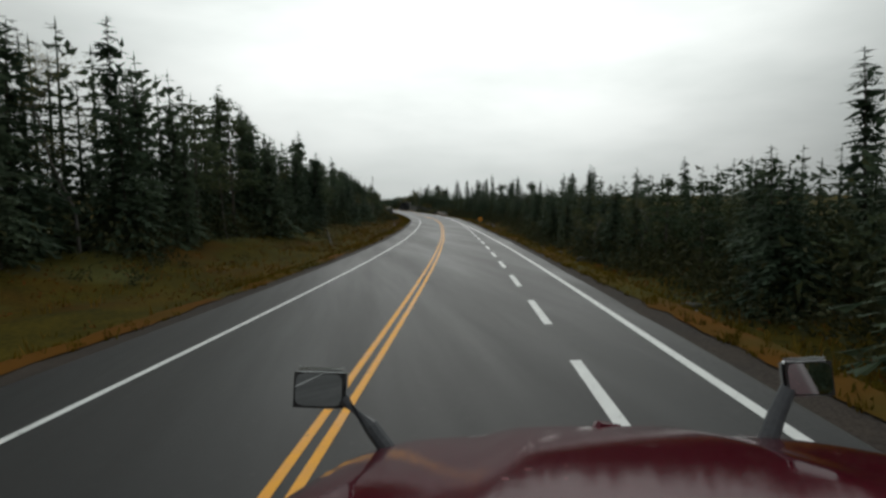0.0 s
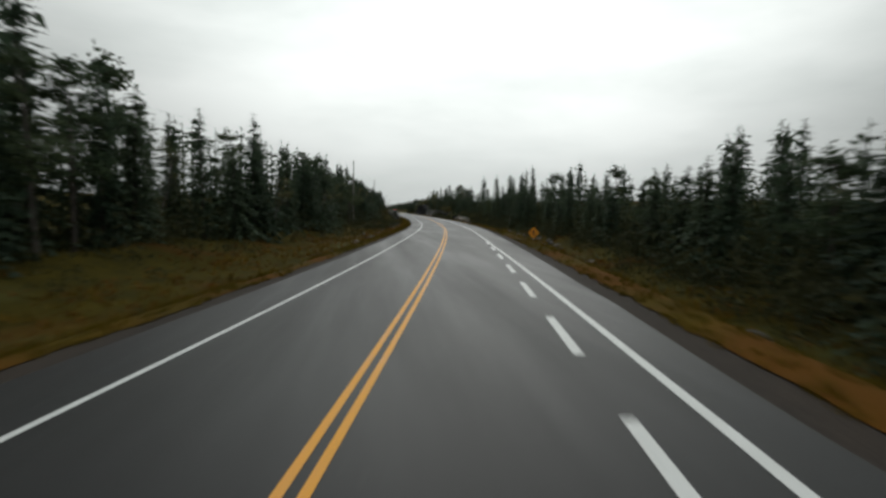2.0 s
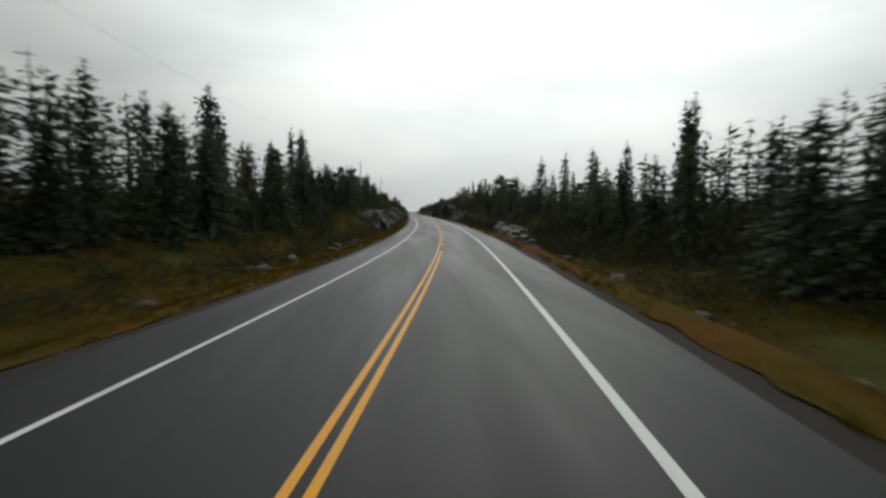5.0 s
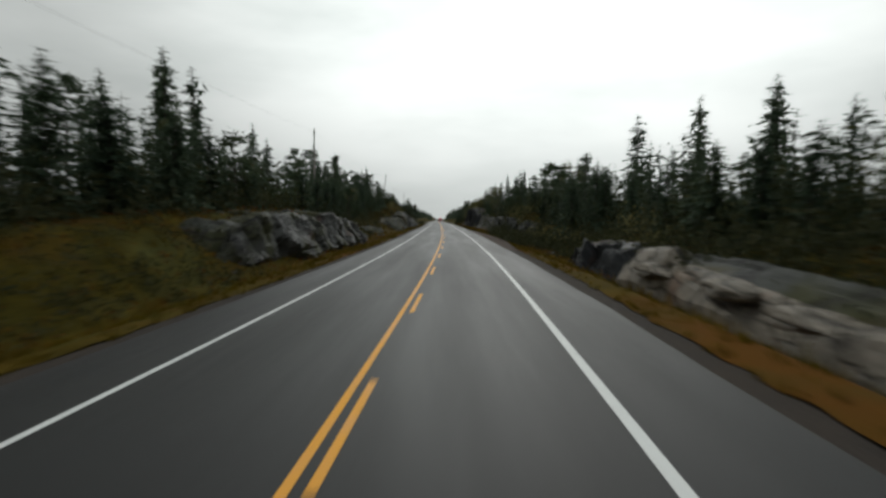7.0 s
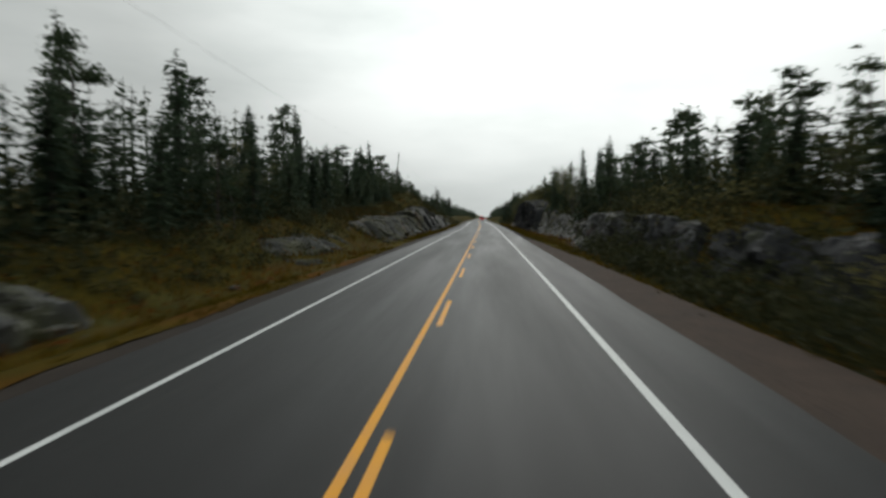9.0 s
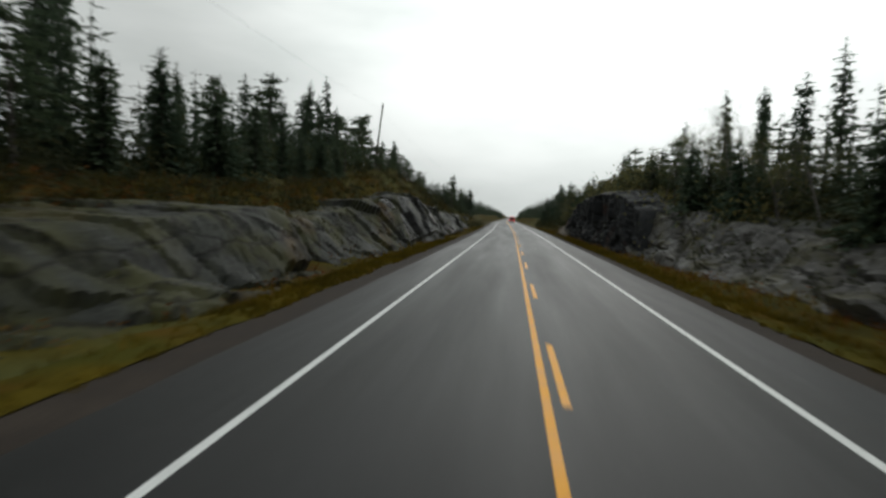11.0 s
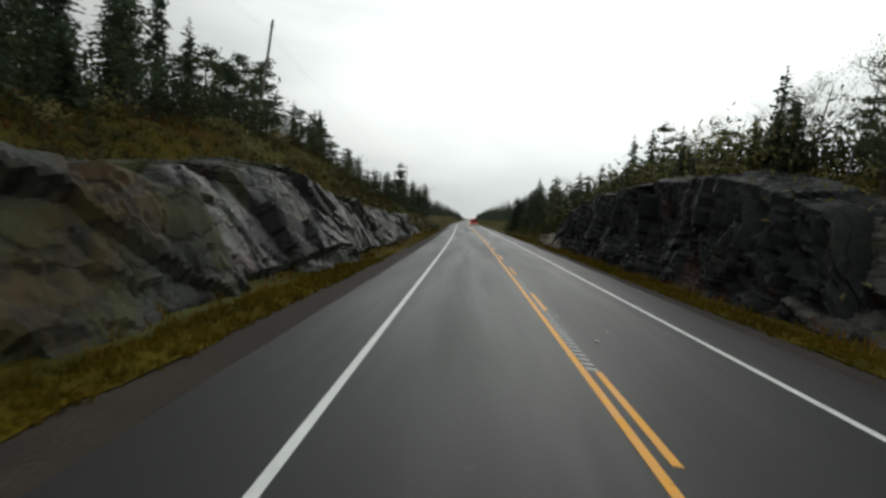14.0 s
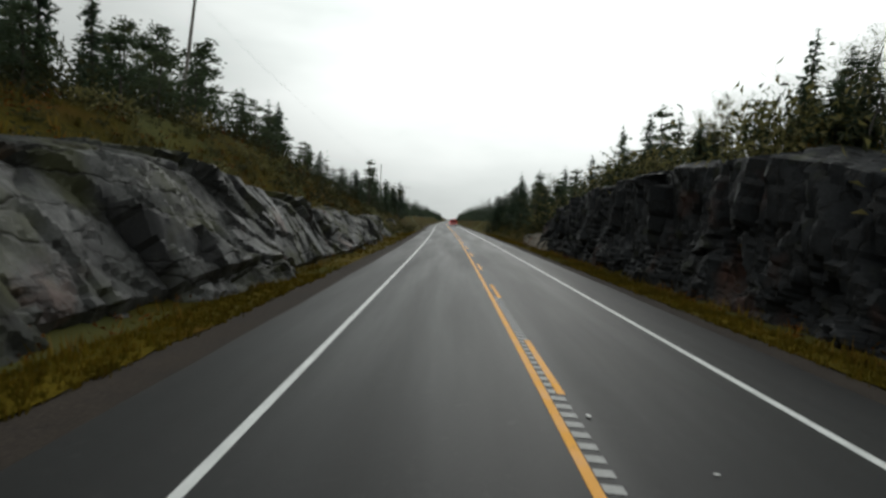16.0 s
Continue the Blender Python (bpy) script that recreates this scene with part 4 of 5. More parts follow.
PINES = [(7, 375.4, -22, 14.6), (6, 379, -26, 16.2), (8, 383.5, -30.4, 16.9), (6, 389, -30, 18.2), (7, 390.3, -25.5, 18.0), (8, 392, -30.3, 18.5), (6, 394.2, -27.6, 18.9), (4, 394.5, -23.3, 14.9), (0, 399, -22.1, 14.9), (5, 408.5, -23.7, 16.6), (2, 412.5, -25.2, 17.0)]
for which, s, off, top in TALL_LEFT + TALL_RIGHT + PINES:
    plant(which, s, off, top)
HOLES = [(190, 23), (147, 39), (124, -24), (372, 19), (386, 16)]
for side, edge, tops in ((-1, LINE_L, TOP_L), (1, LINE_R, TOP_R)):
    s = -12.0
    while s < 460:
        s += tr.uniform(2.5, 4.5) * (1.3 if s > 410 else 1.0)
        off = side * float(edge(s) + tr.uniform(-0.6, 2.4))
        u = tr.random()
        if side > 0 and 325 < s < 400:
            which = tr.choice((9, 10, 11, 9, 2, 5, 6)) if u < 0.75 else tr.randrange(6)
        elif side < 0 and 352 < s < 400:
            which = tr.choice((6, 7, 8))
        elif u < 0.80:
            which = tr.randrange(6)
        elif u < 0.90:
            which = 6 + tr.randrange(3)
        else:
            which = 9 + tr.randrange(3)
        h = max(3.5, 2.3 + (float(tops(s)) - 2.3) * max(abs(off), 18.0 if s > 415 else 0.0) / 20.5 * (tr.uniform(0.66, 0.92) if s > 336 else tr.uniform(0.6, 0.9)) - float(terrain(s, off)))
        if which > 8 and s < 330:
            h = max(3.0, 0.68 * h)
        plant(which, s, off, None, h, 1.0 if which > 5 else 1.2)
s = 338.0
while s < 412:              # birches and pines crowd the top of the dark road cut
    s += tr.uniform(1.5, 2.8)
    off = float(LINE_R(s)) + tr.uniform(-1.2, 1.5)
    plant(tr.choice((9, 10, 11, 2, 0, 6, 2, 4)), s, off, None, max(3.0, 2.3 + (float(TOP_R(s)) - 2.3) * off / 17.0 * tr.uniform(0.62, 0.92) - float(terrain(s, off))))
for key, o in PROTO:
    if id(o) in FIRST:
        plant(PROTO.index((key, o)), tr.uniform(420, 460), 16 + tr.uniform(0, 3), None, 7)

# the woods behind, too many to count
FAR, FARTHEST = [], []
for k in range(7):
    (cv, cf), (tv, tf) = spruce_shape(80 + k, 12.0, (2.5, 1.8, 2.2, 1.6, 3.0, 2.4, 2.7)[k], 13 if k < 4 else 9, 6 if k < 4 else 5, 3 if k < 4 else 2, 0.05, (0, 0.1, 0, 0.15, 0, 0.1, 0)[k], 40 if k < 4 else 20)
    o = len(cv)
    V = np.array(list(cv) + list(tv), float)
    T = [f for f in cf] + [tuple(i + o for i in f) for f in tf]
    tri = np.array([q[:3] for q in T] + [(q[0], q[2], q[3]) for q in T if len(q) == 4])
    (FAR if k < 4 else FARTHEST).append((V, tri))


def woods(name, s0, s1, side, edge, rows, gap, seed, label, tops):
    shapes = FAR if s0 < 440 else FARTHEST
    r = np.random.RandomState(seed)
    VV, TT, base = [], [], 0
    for row in range(rows):
        s = s0
        while s < s1:
            s += r.uniform(0.6, 1.4) * gap * (1 + row * 0.12)
            off = side * (float(edge(s)) + 3.2 + row * gap * 0.95 + r.uniform(-1.2, 1.2))
            if any(abs(s - a) < 3 and abs(off - b) < 2.5 for a, b in HOLES):
                continue
            V, T = shapes[r.randint(len(shapes))]
            a = r.uniform(0, 6.28)
            x, y, z, _ = place(s, off)
            g = float(terrain(s, off)) - 0.1
            k = max(3.5, 2.3 + (float(tops(s)) - 2.3) * min(1.25, max(abs(off), 19.0 if s > 430 else 0.0) / 20.5) * r.uniform(0.60, 0.88) - g) / 12.0
            w = k ** 0.7 * r.uniform(1.1, 1.5)
            ca, sa = math.cos(a), math.sin(a)
            W = np.stack([float(x) + w * (V[:, 0] * ca - V[:, 1] * sa), float(y) + w * (V[:, 0] * sa + V[:, 1] * ca), float(z) + g + k * V[:, 2]], 1)
            VV.append(W)
            TT.append(T + base)
            base += len(V)
    V, T = np.concatenate(VV), np.concatenate(TT)
    me = bpy.data.meshes.new(name)
    me.vertices.add(len(V))
    me.vertices.foreach_set("co", V.ravel())
    me.loops.add(len(T) * 3)
    me.loops.foreach_set("vertex_index", T.ravel())
    me.polygons.add(len(T))
    me.polygons.foreach_set("loop_start", np.arange(0, len(T) * 3, 3))
    me.materials.append(NEEDLE_FAR)
    me.update()
    me.validate()
    return tagged(new(name, me), label, "forest", kind="stuff")


W_LABEL = "dense dark spruce forest behind the roadside trees"
woods("forest", -20, 300, -1, LINE_L, 3, 3.4, 1, W_LABEL, TOP_L)
woods("forest", 300, 460, -1, LINE_L, 3, 3.6, 2, W_LABEL, TOP_L)
woods("forest", -20, 190, 1, LINE_R, 3, 3.4, 3, W_LABEL, TOP_R)
woods("forest", 190, 325, 1, LINE_R, 3, 3.4, 4, W_LABEL, TOP_R)
woods("forest", 325, 460, 1, LINE_R, 3, 3.2, 5, W_LABEL, TOP_R)
woods("forest", 455, 720, -1, LINE_L, 3, 3.9, 6, "distant dark spruce forest along the road", TOP_L)
woods("forest", 455, 720, 1, LINE_R, 3, 3.9, 7, "distant dark spruce forest along the road", TOP_R)
woods("forest", 715, 1150, -1, LINE_L, 2, 6.0, 8, "distant dark spruce forest along the road", TOP_L)
woods("forest", 715, 1150, 1, LINE_R, 2, 6.0, 9, "distant dark spruce forest along the road", TOP_R)
woods("forest", -90, -20, -1, LINE_L, 2, 4.0, 10, W_LABEL, TOP_L)
woods("forest", -90, -20, 1, LINE_R, 2, 4.0, 11, W_LABEL, TOP_R)


# ---- undergrowth and grass: too many to count ----
def scatter(name, material, label, category, items, blades, seed, shape):
    """Clumps of small leaves or blades at many places: items are (s, off, size)."""
    r = np.random.RandomState(seed)
    n = len(items)
    it = np.array(items)
    x, y, z, _ = place(it[:, 0], it[:, 1])
    z = z + terrain(it[:, 0], it[:, 1]) + (it[:, 3] if it.shape[1] > 3 else 0)
    size = it[:, 2]
    N = n * blades
    cx, cy, cz, sz = (np.repeat(q, blades) for q in (x, y, z, size))
    if shape == "grass":
        a = r.uniform(0, 6.28, N)
        bx, by = cx + r.normal(0, 0.16, N) * sz * 2, cy + r.normal(0, 0.16, N) * sz * 2
        w = 0.022 + 0.04 * sz
        lean = r.normal(0, 0.3, (N, 2)) * sz[:, None]
        V = np.empty((N, 3, 3))
        V[:, 0] = np.stack([bx - w * np.cos(a), by - w * np.sin(a), cz - 0.06], 1)
        V[:, 1] = np.stack([bx + w * np.cos(a), by + w * np.sin(a), cz - 0.06], 1)
        V[:, 2] = np.stack([bx + lean[:, 0], by + lean[:, 1], cz + sz * r.uniform(0.5, 1.2, N)], 1)
    else:
        d = r.normal(0, 1, (N, 3)) * np.stack([0.42 * sz, 0.42 * sz, 0.30 * sz], 1)
        p = np.stack([cx, cy, cz + 0.42 * sz], 1) + d
        p[:, 2] = np.maximum(p[:, 2], cz - 0.05)
        leaf = (0.08 + 0.06 * sz)[:, None]
        A, B = r.normal(0, 1, (N, 3)), r.normal(0, 1, (N, 3))
        A /= np.linalg.norm(A, axis=1)[:, None]
        B -= A * (A * B).sum(1)[:, None]
        B /= np.linalg.norm(B, axis=1)[:, None]
        V = np.stack([p - A * leaf * 0.8, p + B * leaf * 0.6 + A * leaf * 0.1, p + A * leaf], 1)
    me = bpy.data.meshes.new(name)
    me.vertices.add(N * 3)
    me.vertices.foreach_set("co", V.ravel())
    me.loops.add(N * 3)
    me.loops.foreach_set("vertex_index", np.arange(N * 3))
    me.polygons.add(N)
    me.polygons.foreach_set("loop_start", np.arange(0, N * 3, 3))
    me.materials.append(material)
    me.update()
    return tagged(new(name, me), label, category, kind="stuff")


gr = np.random.RandomState(31)
rim = lambda s, side: np.where(side < 0, -RIM_L(s), RIM_R(s))


def verge_items(n, s0, s1, lo, hi, smin, smax, power=1.0):
    s = gr.uniform(s0, s1, n)
    side = np.where(gr.rand(n) < 0.5, -1.0, 1.0)
    off = side * (rim(s, side) + lo + (hi - lo) * gr.rand(n) ** power)
    size = gr.uniform(smin, smax, n)
    keep = (wob(s, off, 0.05, 21) + gr.normal(0, 0.35, n)) > -0.25
    return np.stack([s, off, size], 1)[keep]


scatter("verge_grass", MOSS, "yellow green grass along the gravel shoulder", "grass", verge_items(20000, -6, 440, -0.1, 2.1, 0.07, 0.24, 1.3), 7, 1, "grass")
scatter("dry_grass", GRASS, "dry straw coloured grass in the ditch", "grass", verge_items(14000, -6, 420, 0.8, 8, 0.15, 0.5), 5, 2, "grass")
scatter("rust_heath", RUST, "rust red low heath on the banks", "heath", verge_items(11000, -6, 420, 1.6, 11, 0.15, 0.55), 7, 3, "leaf")


def bush_items(n, s0, s1, side, edge, a, b, smin, smax):
    s = gr.uniform(s0, s1, n)
    off = side * (edge(s) + gr.uniform(a, b, n))
    return np.stack([s, off, gr.uniform(smin, smax, n)], 1)


thick = np.concatenate([bush_items(520, -15, 320, -1, LINE_L, -2.0, 3.5, 1.0, 3.0), bush_items(150, 320, 460, -1, LINE_L, 0.5, 3.5, 0.8, 2.0), bush_items(760, -15, 460, 1, LINE_R, -2.2, 3.5, 1.0, 2.8), bush_items(160, 325, 420, 1, LINE_R, -1.5, 3.0, 1.0, 2.6),
                        bush_items(170, 300, 400, -1, LINE_L, -5, 0, 0.3, 0.9), bush_items(70, 40, 200, 1, LINE_R, -3.5, -1, 0.5, 1.3), bush_items(60, 20, 215, -1, LINE_L, -6, -2, 0.5, 1.3), bush_items(130, 250, 296, 1, LINE_R, -5.0, -0.5, 0.6, 1.7), bush_items(60, 296, 345, 1, LINE_R, -3.0, 0, 0.5, 1.4), bush_items(80, 266, 306, -1, LINE_L, -4.5, 0, 0.5, 1.5),
                        bush_items(230, 150, 226, -1, LINE_L, -7.2, -1, 0.4, 1.2), bush_items(150, 160, 232, 1, LINE_R, -4.5, -0.5, 0.6, 1.6), bush_items(120, 232, 262, 1, LINE_R, -3.5, 0, 0.6, 1.8),
                        bush_items(520, -8, 200, 1, LINE_R, -1.2, 3, 1.0, 2.6), bush_items(90, 186, 226, 1, LINE_R, -3.2, 0, 0.8, 1.8), bush_items(70, 180, 203, 1, LINE_R, -5.0, -3, 0.4, 1.0), bush_items(150, 254, 297, 1, LINE_R, -6, -3.0, 0.6, 1.8), bush_items(110, 376, 440, -1, LINE_L, -5, 1, 0.8, 2.0)])
copse = np.concatenate([bush_items(330, -8, 200, 1, LINE_R, 1.5, 10, 2.4, 4.4), bush_items(330, -8, 330, -1, LINE_L, 2, 9, 2.6, 4.8), bush_items(170, 200, 340, 1, LINE_R, 2, 9, 2.6, 4.6), bush_items(60, 338, 400, 1, LINE_R, 2, 7, 2.0, 3.6), bush_items(90, 330, 440, -1, LINE_L, 1.5, 9, 2.0, 3.8), bush_items(90, 20, 120, 1, LINE_R, 4, 13, 3.8, 5.0)])
scatter("undergrowth", SHRUB, "dark leafy undergrowth below the trees", "shrubs", thick, 62, 5, "leaf")
scatter("copse", COPSE, "dark green young broadleaf trees filling the forest edge", "young trees", copse, 115, 15, "leaf")
slope = np.stack([gr.uniform(312, 412, 3400), -gr.uniform(11.2, 17.5, 3400), gr.uniform(0.2, 0.6, 3400)], 1)
slope[::2, 0] = 306 + (slope[::2, 0] - 306) * 0.42
slope[::6, 1] += 1.3
scatter("bank_brush", SHRUB, "low dark brush on the bank above the rock", "shrubs", slope[:2000], 12, 8, "leaf")
scatter("bank_grass", BANK_GRASS, "olive brown grass on the bank above the rock", "grass", slope[2000:2900], 14, 10, "grass")
scatter("bank_heath", RUST, "rust red heath on the bank above the rock", "heath", slope[2900:], 12, 9, "leaf")
saplings = np.concatenate([bush_items(60, 336, 412, 1, LINE_R, -1.8, 1.5, 1.2, 3.0), bush_items(40, 190, 320, 1, LINE_R, -2.2, 0, 0.8, 1.8), bush_items(22, 330, 420, -1, LINE_L, -4, 0, 0.5, 1.2)])
scatter("autumn_shrubs", LEAF, "yellowing autumn shrubs at the forest edge", "shrubs", saplings, 110, 6, "leaf")


# ---- rumble rungs along the centre line ----
near = np.concatenate([np.stack([q, -(-RIM_L(q) + gr.uniform(-0.1, 1.6, len(q))), gr.uniform(0.06, 0.22, len(q))], 1) for q in (gr.uniform(316, 362, 3000),)] + [np.stack([q, RIM_R(q) + gr.uniform(-0.1, 1.4, len(q)), gr.uniform(0.06, 0.22, len(q))], 1) for q in (gr.uniform(320, 375, 2000),)])
scatter("verge_grass", MOSS, "yellow green grass along the gravel shoulder", "grass", near, 8, 14, "grass")

# shine of water in the grooves, painted in as a pale base colour
GROOVE = mat("sheen_pale_rung", (0.30, 0.30, 0.295), (0.48, 0.48, 0.47), 3.0, (0.5, 0.75), 0.3, 60.0)
def rung_mesh(width):
    me = bpy.data.meshes.new("rumble_rung")
    bm = bmesh.new()
    bmesh.ops.create_grid(bm, x_segments=1, y_segments=4, size=0.5)
    for v in bm.verts:
        v.co = Vector((v.co.x * width, v.co.y * 0.16, 0.003 + 0.004 * math.cos(v.co.y * math.pi)))
    bm.to_mesh(me)
    bm.free()
    me.materials.append(GROOVE)
    return me


RUNGS = (rung_mesh(0.2), rung_mesh(0.11))
for k in range(50):
    s = 340.7 + 0.3 * k
    beside = (s - 184.3) % 9.0 < 3.3
    mid_off = 0.125 if beside else 0.17
    x, y, z, h = place(s, mid_off)
    ob = new("rumble_rung", RUNGS[1 if beside else 0])
    ob.matrix_world = pose(float(x), float(y), float(z + camber(s, mid_off)) + 0.004, 0, 2.9, math.degrees(float(h)))
    ob.parent = road

# ---- warning sign ----
STEEL = mat("galvanised_steel", (0.28, 0.29, 0.30), (0.42, 0.43, 0.44), 5.0, (0.35, 0.55), 0.1, 40.0, metal=0.7)
SIGN_FACE = mat("orange_yellow_sign_sheeting", (0.62, 0.22, 0.01), (0.75, 0.30, 0.015), 2.0, (0.35, 0.5), 0.05, 30.0)
BLACK = mat("black_sign_print", (0.012, 0.012, 0.012), (0.02, 0.02, 0.02), 3.0, (0.4, 0.6), 0.0)


def prism(bm, pts, y0, y1):
    """A flat shape in x and z, thickened along y."""
    f = [bm.verts.new((x, y0, z)) for x, z in pts]
    g = [bm.verts.new((x, y1, z)) for x, z in pts]
    n = len(pts)
    bm.faces.new(f)
    bm.faces.new(g[::-1])
    for k in range(n):
        bm.faces.new((f[k], g[k], g[(k + 1) % n], f[(k + 1) % n]))


def box(bm, x0, x1, y0, y1, z0, z1):
    prism(bm, [(x0, z0), (x1, z0), (x1, z1), (x0, z1)], y0, y1)


def tube(bm, pts, radius, sides=8):
    """A round bar through points."""
    rings = []
    pts = [Vector(p) for p in pts]
    for k, p in enumerate(pts):
        d = (pts[min(k + 1, len(pts) - 1)] - pts[max(k - 1, 0)]).normalized()
        u = d.orthogonal().normalized()
        w = d.cross(u)
        rad = radius[k] if isinstance(radius, (list, tuple)) else radius
        rings.append([bm.verts.new(p + (u * math.cos(6.2832 * j / sides) + w * math.sin(6.2832 * j / sides)) * rad) for j in range(sides)])
    for a, b in zip(rings, rings[1:]):
        for j in range(sides):
            bm.faces.new((a[j], a[(j + 1) % sides], b[(j + 1) % sides], b[j]))
    bm.faces.new(rings[0][::-1])
    bm.faces.new(rings[-1])


def warning_sign(s, off, centre):
    x, y, z, h = place(s, off)
    g = float(terrain(s, off))
    e = new("warning_sign")
    e.matrix_world = pose(float(x), float(y), float(z) + g, 0, 0, math.degrees(float(h)) + 4)
    c0 = centre - g
    bm = bmesh.new()
    box(bm, -0.045, 0.045, 0.0, 0.09, -0.4, c0 + 0.35)
    part("post", bm, POLE_WOOD, e, "square wooden post")
    bm = bmesh.new()
    prism(bm, [(0, c0 - 0.53), (0.53, c0), (0, c0 + 0.53), (-0.53, c0)], -0.006, -0.002)
    plate = part("sign_plate", bm, SIGN_FACE, e, "orange yellow diamond plate")
    bm = bmesh.new()
    prism(bm, [(-0.06, c0 - 0.27), (0.03, c0 - 0.27), (0.03, c0 + 0.05), (0.11, c0 + 0.05), (-0.015, c0 + 0.27), (-0.14, c0 + 0.05), (-0.06, c0 + 0.05)], -0.010, -0.007)
    prism(bm, [(0.05, c0 - 0.02), (0.19, c0 - 0.16), (0.19, c0 - 0.24), (0.05, c0 - 0.11)], -0.010, -0.007)
    part("arrow", bm, BLACK, plate, "black merge arrow")
    return tagged(e, "orange yellow diamond warning sign on a post", "sign")


warning_sign(104.5, 8.2, 0.62)

# ---- leaning post on the verge, fragments on the road ----
def leaning_post(s, off, height, lean):
    x, y, z, h = place(s, off)
    ob = new("old_post", bpy.data.meshes.new("old_post"))
    bm = bmesh.new()
    box(bm, -0.075, 0.075, -0.06, 0.06, -0.45, height)
    bmesh.ops.subdivide_edges(bm, edges=[e for e in bm.edges if abs(e.verts[0].co.z - e.verts[1].co.z) > 0.5], cuts=5)
    for v in bm.verts:
        v.co += Vector((noise.noise(v.co * 3), noise.noise(v.co * 3 + Vector((9, 0, 0))), 0)) * 0.02
    bmesh.ops.bevel(bm, geom=bm.edges[:], offset=0.008, segments=1, affect="EDGES")
    bm.to_mesh(ob.data)
    bm.free()
    ob.data.materials.append(POLE_WOOD)
    ob.matrix_world = pose(float(x), float(y), float(z) + float(terrain(s, off)), 0, -lean, math.degrees(float(h)))
    return tagged(ob, "weathered wooden post leaning in the heath", "post")


leaning_post(55.5, -11.6, 1.5, 16)
SHARD = mat("pale_plastic_shard", (0.55, 0.55, 0.54), (0.72, 0.72, 0.70), 8.0, (0.25, 0.45), 0.1, 60.0)
for s, off, turn, size in ((343.0, 0.82, 40, 0.05), (345.5, 0.42, 110, 0.05), (344.2, 1.35, 10, 0.035)):
    x, y, z, h = place(s, off)
    ob = new("shard", bpy.data.meshes.new("shard"))
    bm = bmesh.new()
    prism(bm, [(-1.0, -0.45), (0.35, -0.6), (1.1, -0.1), (0.4, 0.55), (-0.7, 0.3)], 0.0, 0.22)
    bm.transform(pose(0, 0, 0, 90, 0, 0) @ Matrix.Scale(size, 4))
    bm.to_mesh(ob.data)
    bm.free()
    ob.data.materials.append(SHARD)
    ob.matrix_world = pose(float(x), float(y), float(z + camber(s, off)) + size * 0.22 + 0.004, 0, 3, turn)
    tagged(ob, "small pale broken plastic shard on the asphalt", "debris", "road debris")

# ---- utility poles with their wires ----
WIRE = mat("dark_wire", (0.015, 0.015, 0.015), (0.03, 0.03, 0.03), 3.0, (0.4, 0.6), 0.0)


def utility_pole(s, off, top, lean):
    x, y, z, h = place(s, off)
    g = float(terrain(s, off))
    H = top - g
    e = new("utility_pole")
    e.matrix_world = pose(float(x), float(y), float(z) + g, 0, lean, math.degrees(float(h)))
    bm = bmesh.new()
    tube(bm, [(0, 0, -0.8), (0, 0, H * 0.5), (0, 0, H)], [0.15, 0.12, 0.085], 10)
    part("shaft", bm, POLE_WOOD, e)
    for sgn in (-1, 1):
        bm = bmesh.new()
        tube(bm, [(sgn * 0.13, 0, H - 0.55), (sgn * 0.13, 0, H - 0.40)], [0.05, 0.035], 8)
        part("insulator", bm, STEEL, e)
    return tagged(e, "weathered wooden utility pole above the trees", "pole", "utility poles")


POLES = [(58, -23.5, 11.0), (160, -17.0, 12.5), (270.8, -17.6, 14.5), (373.7, -19.2, 16.9), (470, -17.5, 15)]
for s, off, top in POLES:
    utility_pole(s, off, top, 6.0 if s == 373.7 else 0.6)
for sgn in (-1, 1):
    for (s0, o0, t0), (s1, o1, t1) in zip(POLES, POLES[1:]):
        bm = bmesh.new()
        P = []
        for k in range(13):
            q = k / 12
            s, o = s0 + (s1 - s0) * q, o0 + (o1 - o0) * q
            x, y, z, h = place(s, o + sgn * 0.13)
            P.append((float(x), float(y), float(z) + t0 + (t1 - t0) * q - 0.42 - 1.3 * 4 * q * (1 - q)))
        tube(bm, P, 0.0035, 4)
        me = bpy.data.meshes.new("overhead_wire")
        bm.to_mesh(me)
        bm.free()
        me.materials.append(WIRE)
        tagged(new("overhead_wire", me), "thin dark overhead wire between utility poles", "wire", "overhead wires")

# ---- red van far ahead on the road ----
RED = mat("red_van_paint", (0.42, 0.02, 0.025), (0.55, 0.035, 0.04), 1.0, (0.25, 0.4), 0.0)
PINK = mat("washed_red_panel", (0.55, 0.16, 0.16), (0.66, 0.24, 0.23), 1.0, (0.3, 0.5), 0.0)
GLASS = mat("dark_window_glass", (0.02, 0.022, 0.025), (0.03, 0.032, 0.035), 1.0, (0.05, 0.1), 0.0)
RUBBER = mat("black_rubber", (0.012, 0.012, 0.012), (0.025, 0.025, 0.025), 6.0, (0.7, 0.9), 0.2, 60.0)
CHROME = mat("chrome", (0.60, 0.61, 0.62), (0.72, 0.73, 0.74), 4.0, (0.08, 0.22), 0.02, 20.0, metal=1.0)
LAMP_RED = mat("lit_tail_lamp", (0.6, 0.01, 0.01), (0.7, 0.02, 0.02), 2.0, (0.2, 0.3), 0.0)
LAMP_RED.node_tree.nodes["Principled BSDF"].inputs["Emission Color"].default_value = (1, 0.05, 0.04, 1)
LAMP_RED.node_tree.nodes["Principled BSDF"].inputs["Emission Strength"].default_value = 2.0


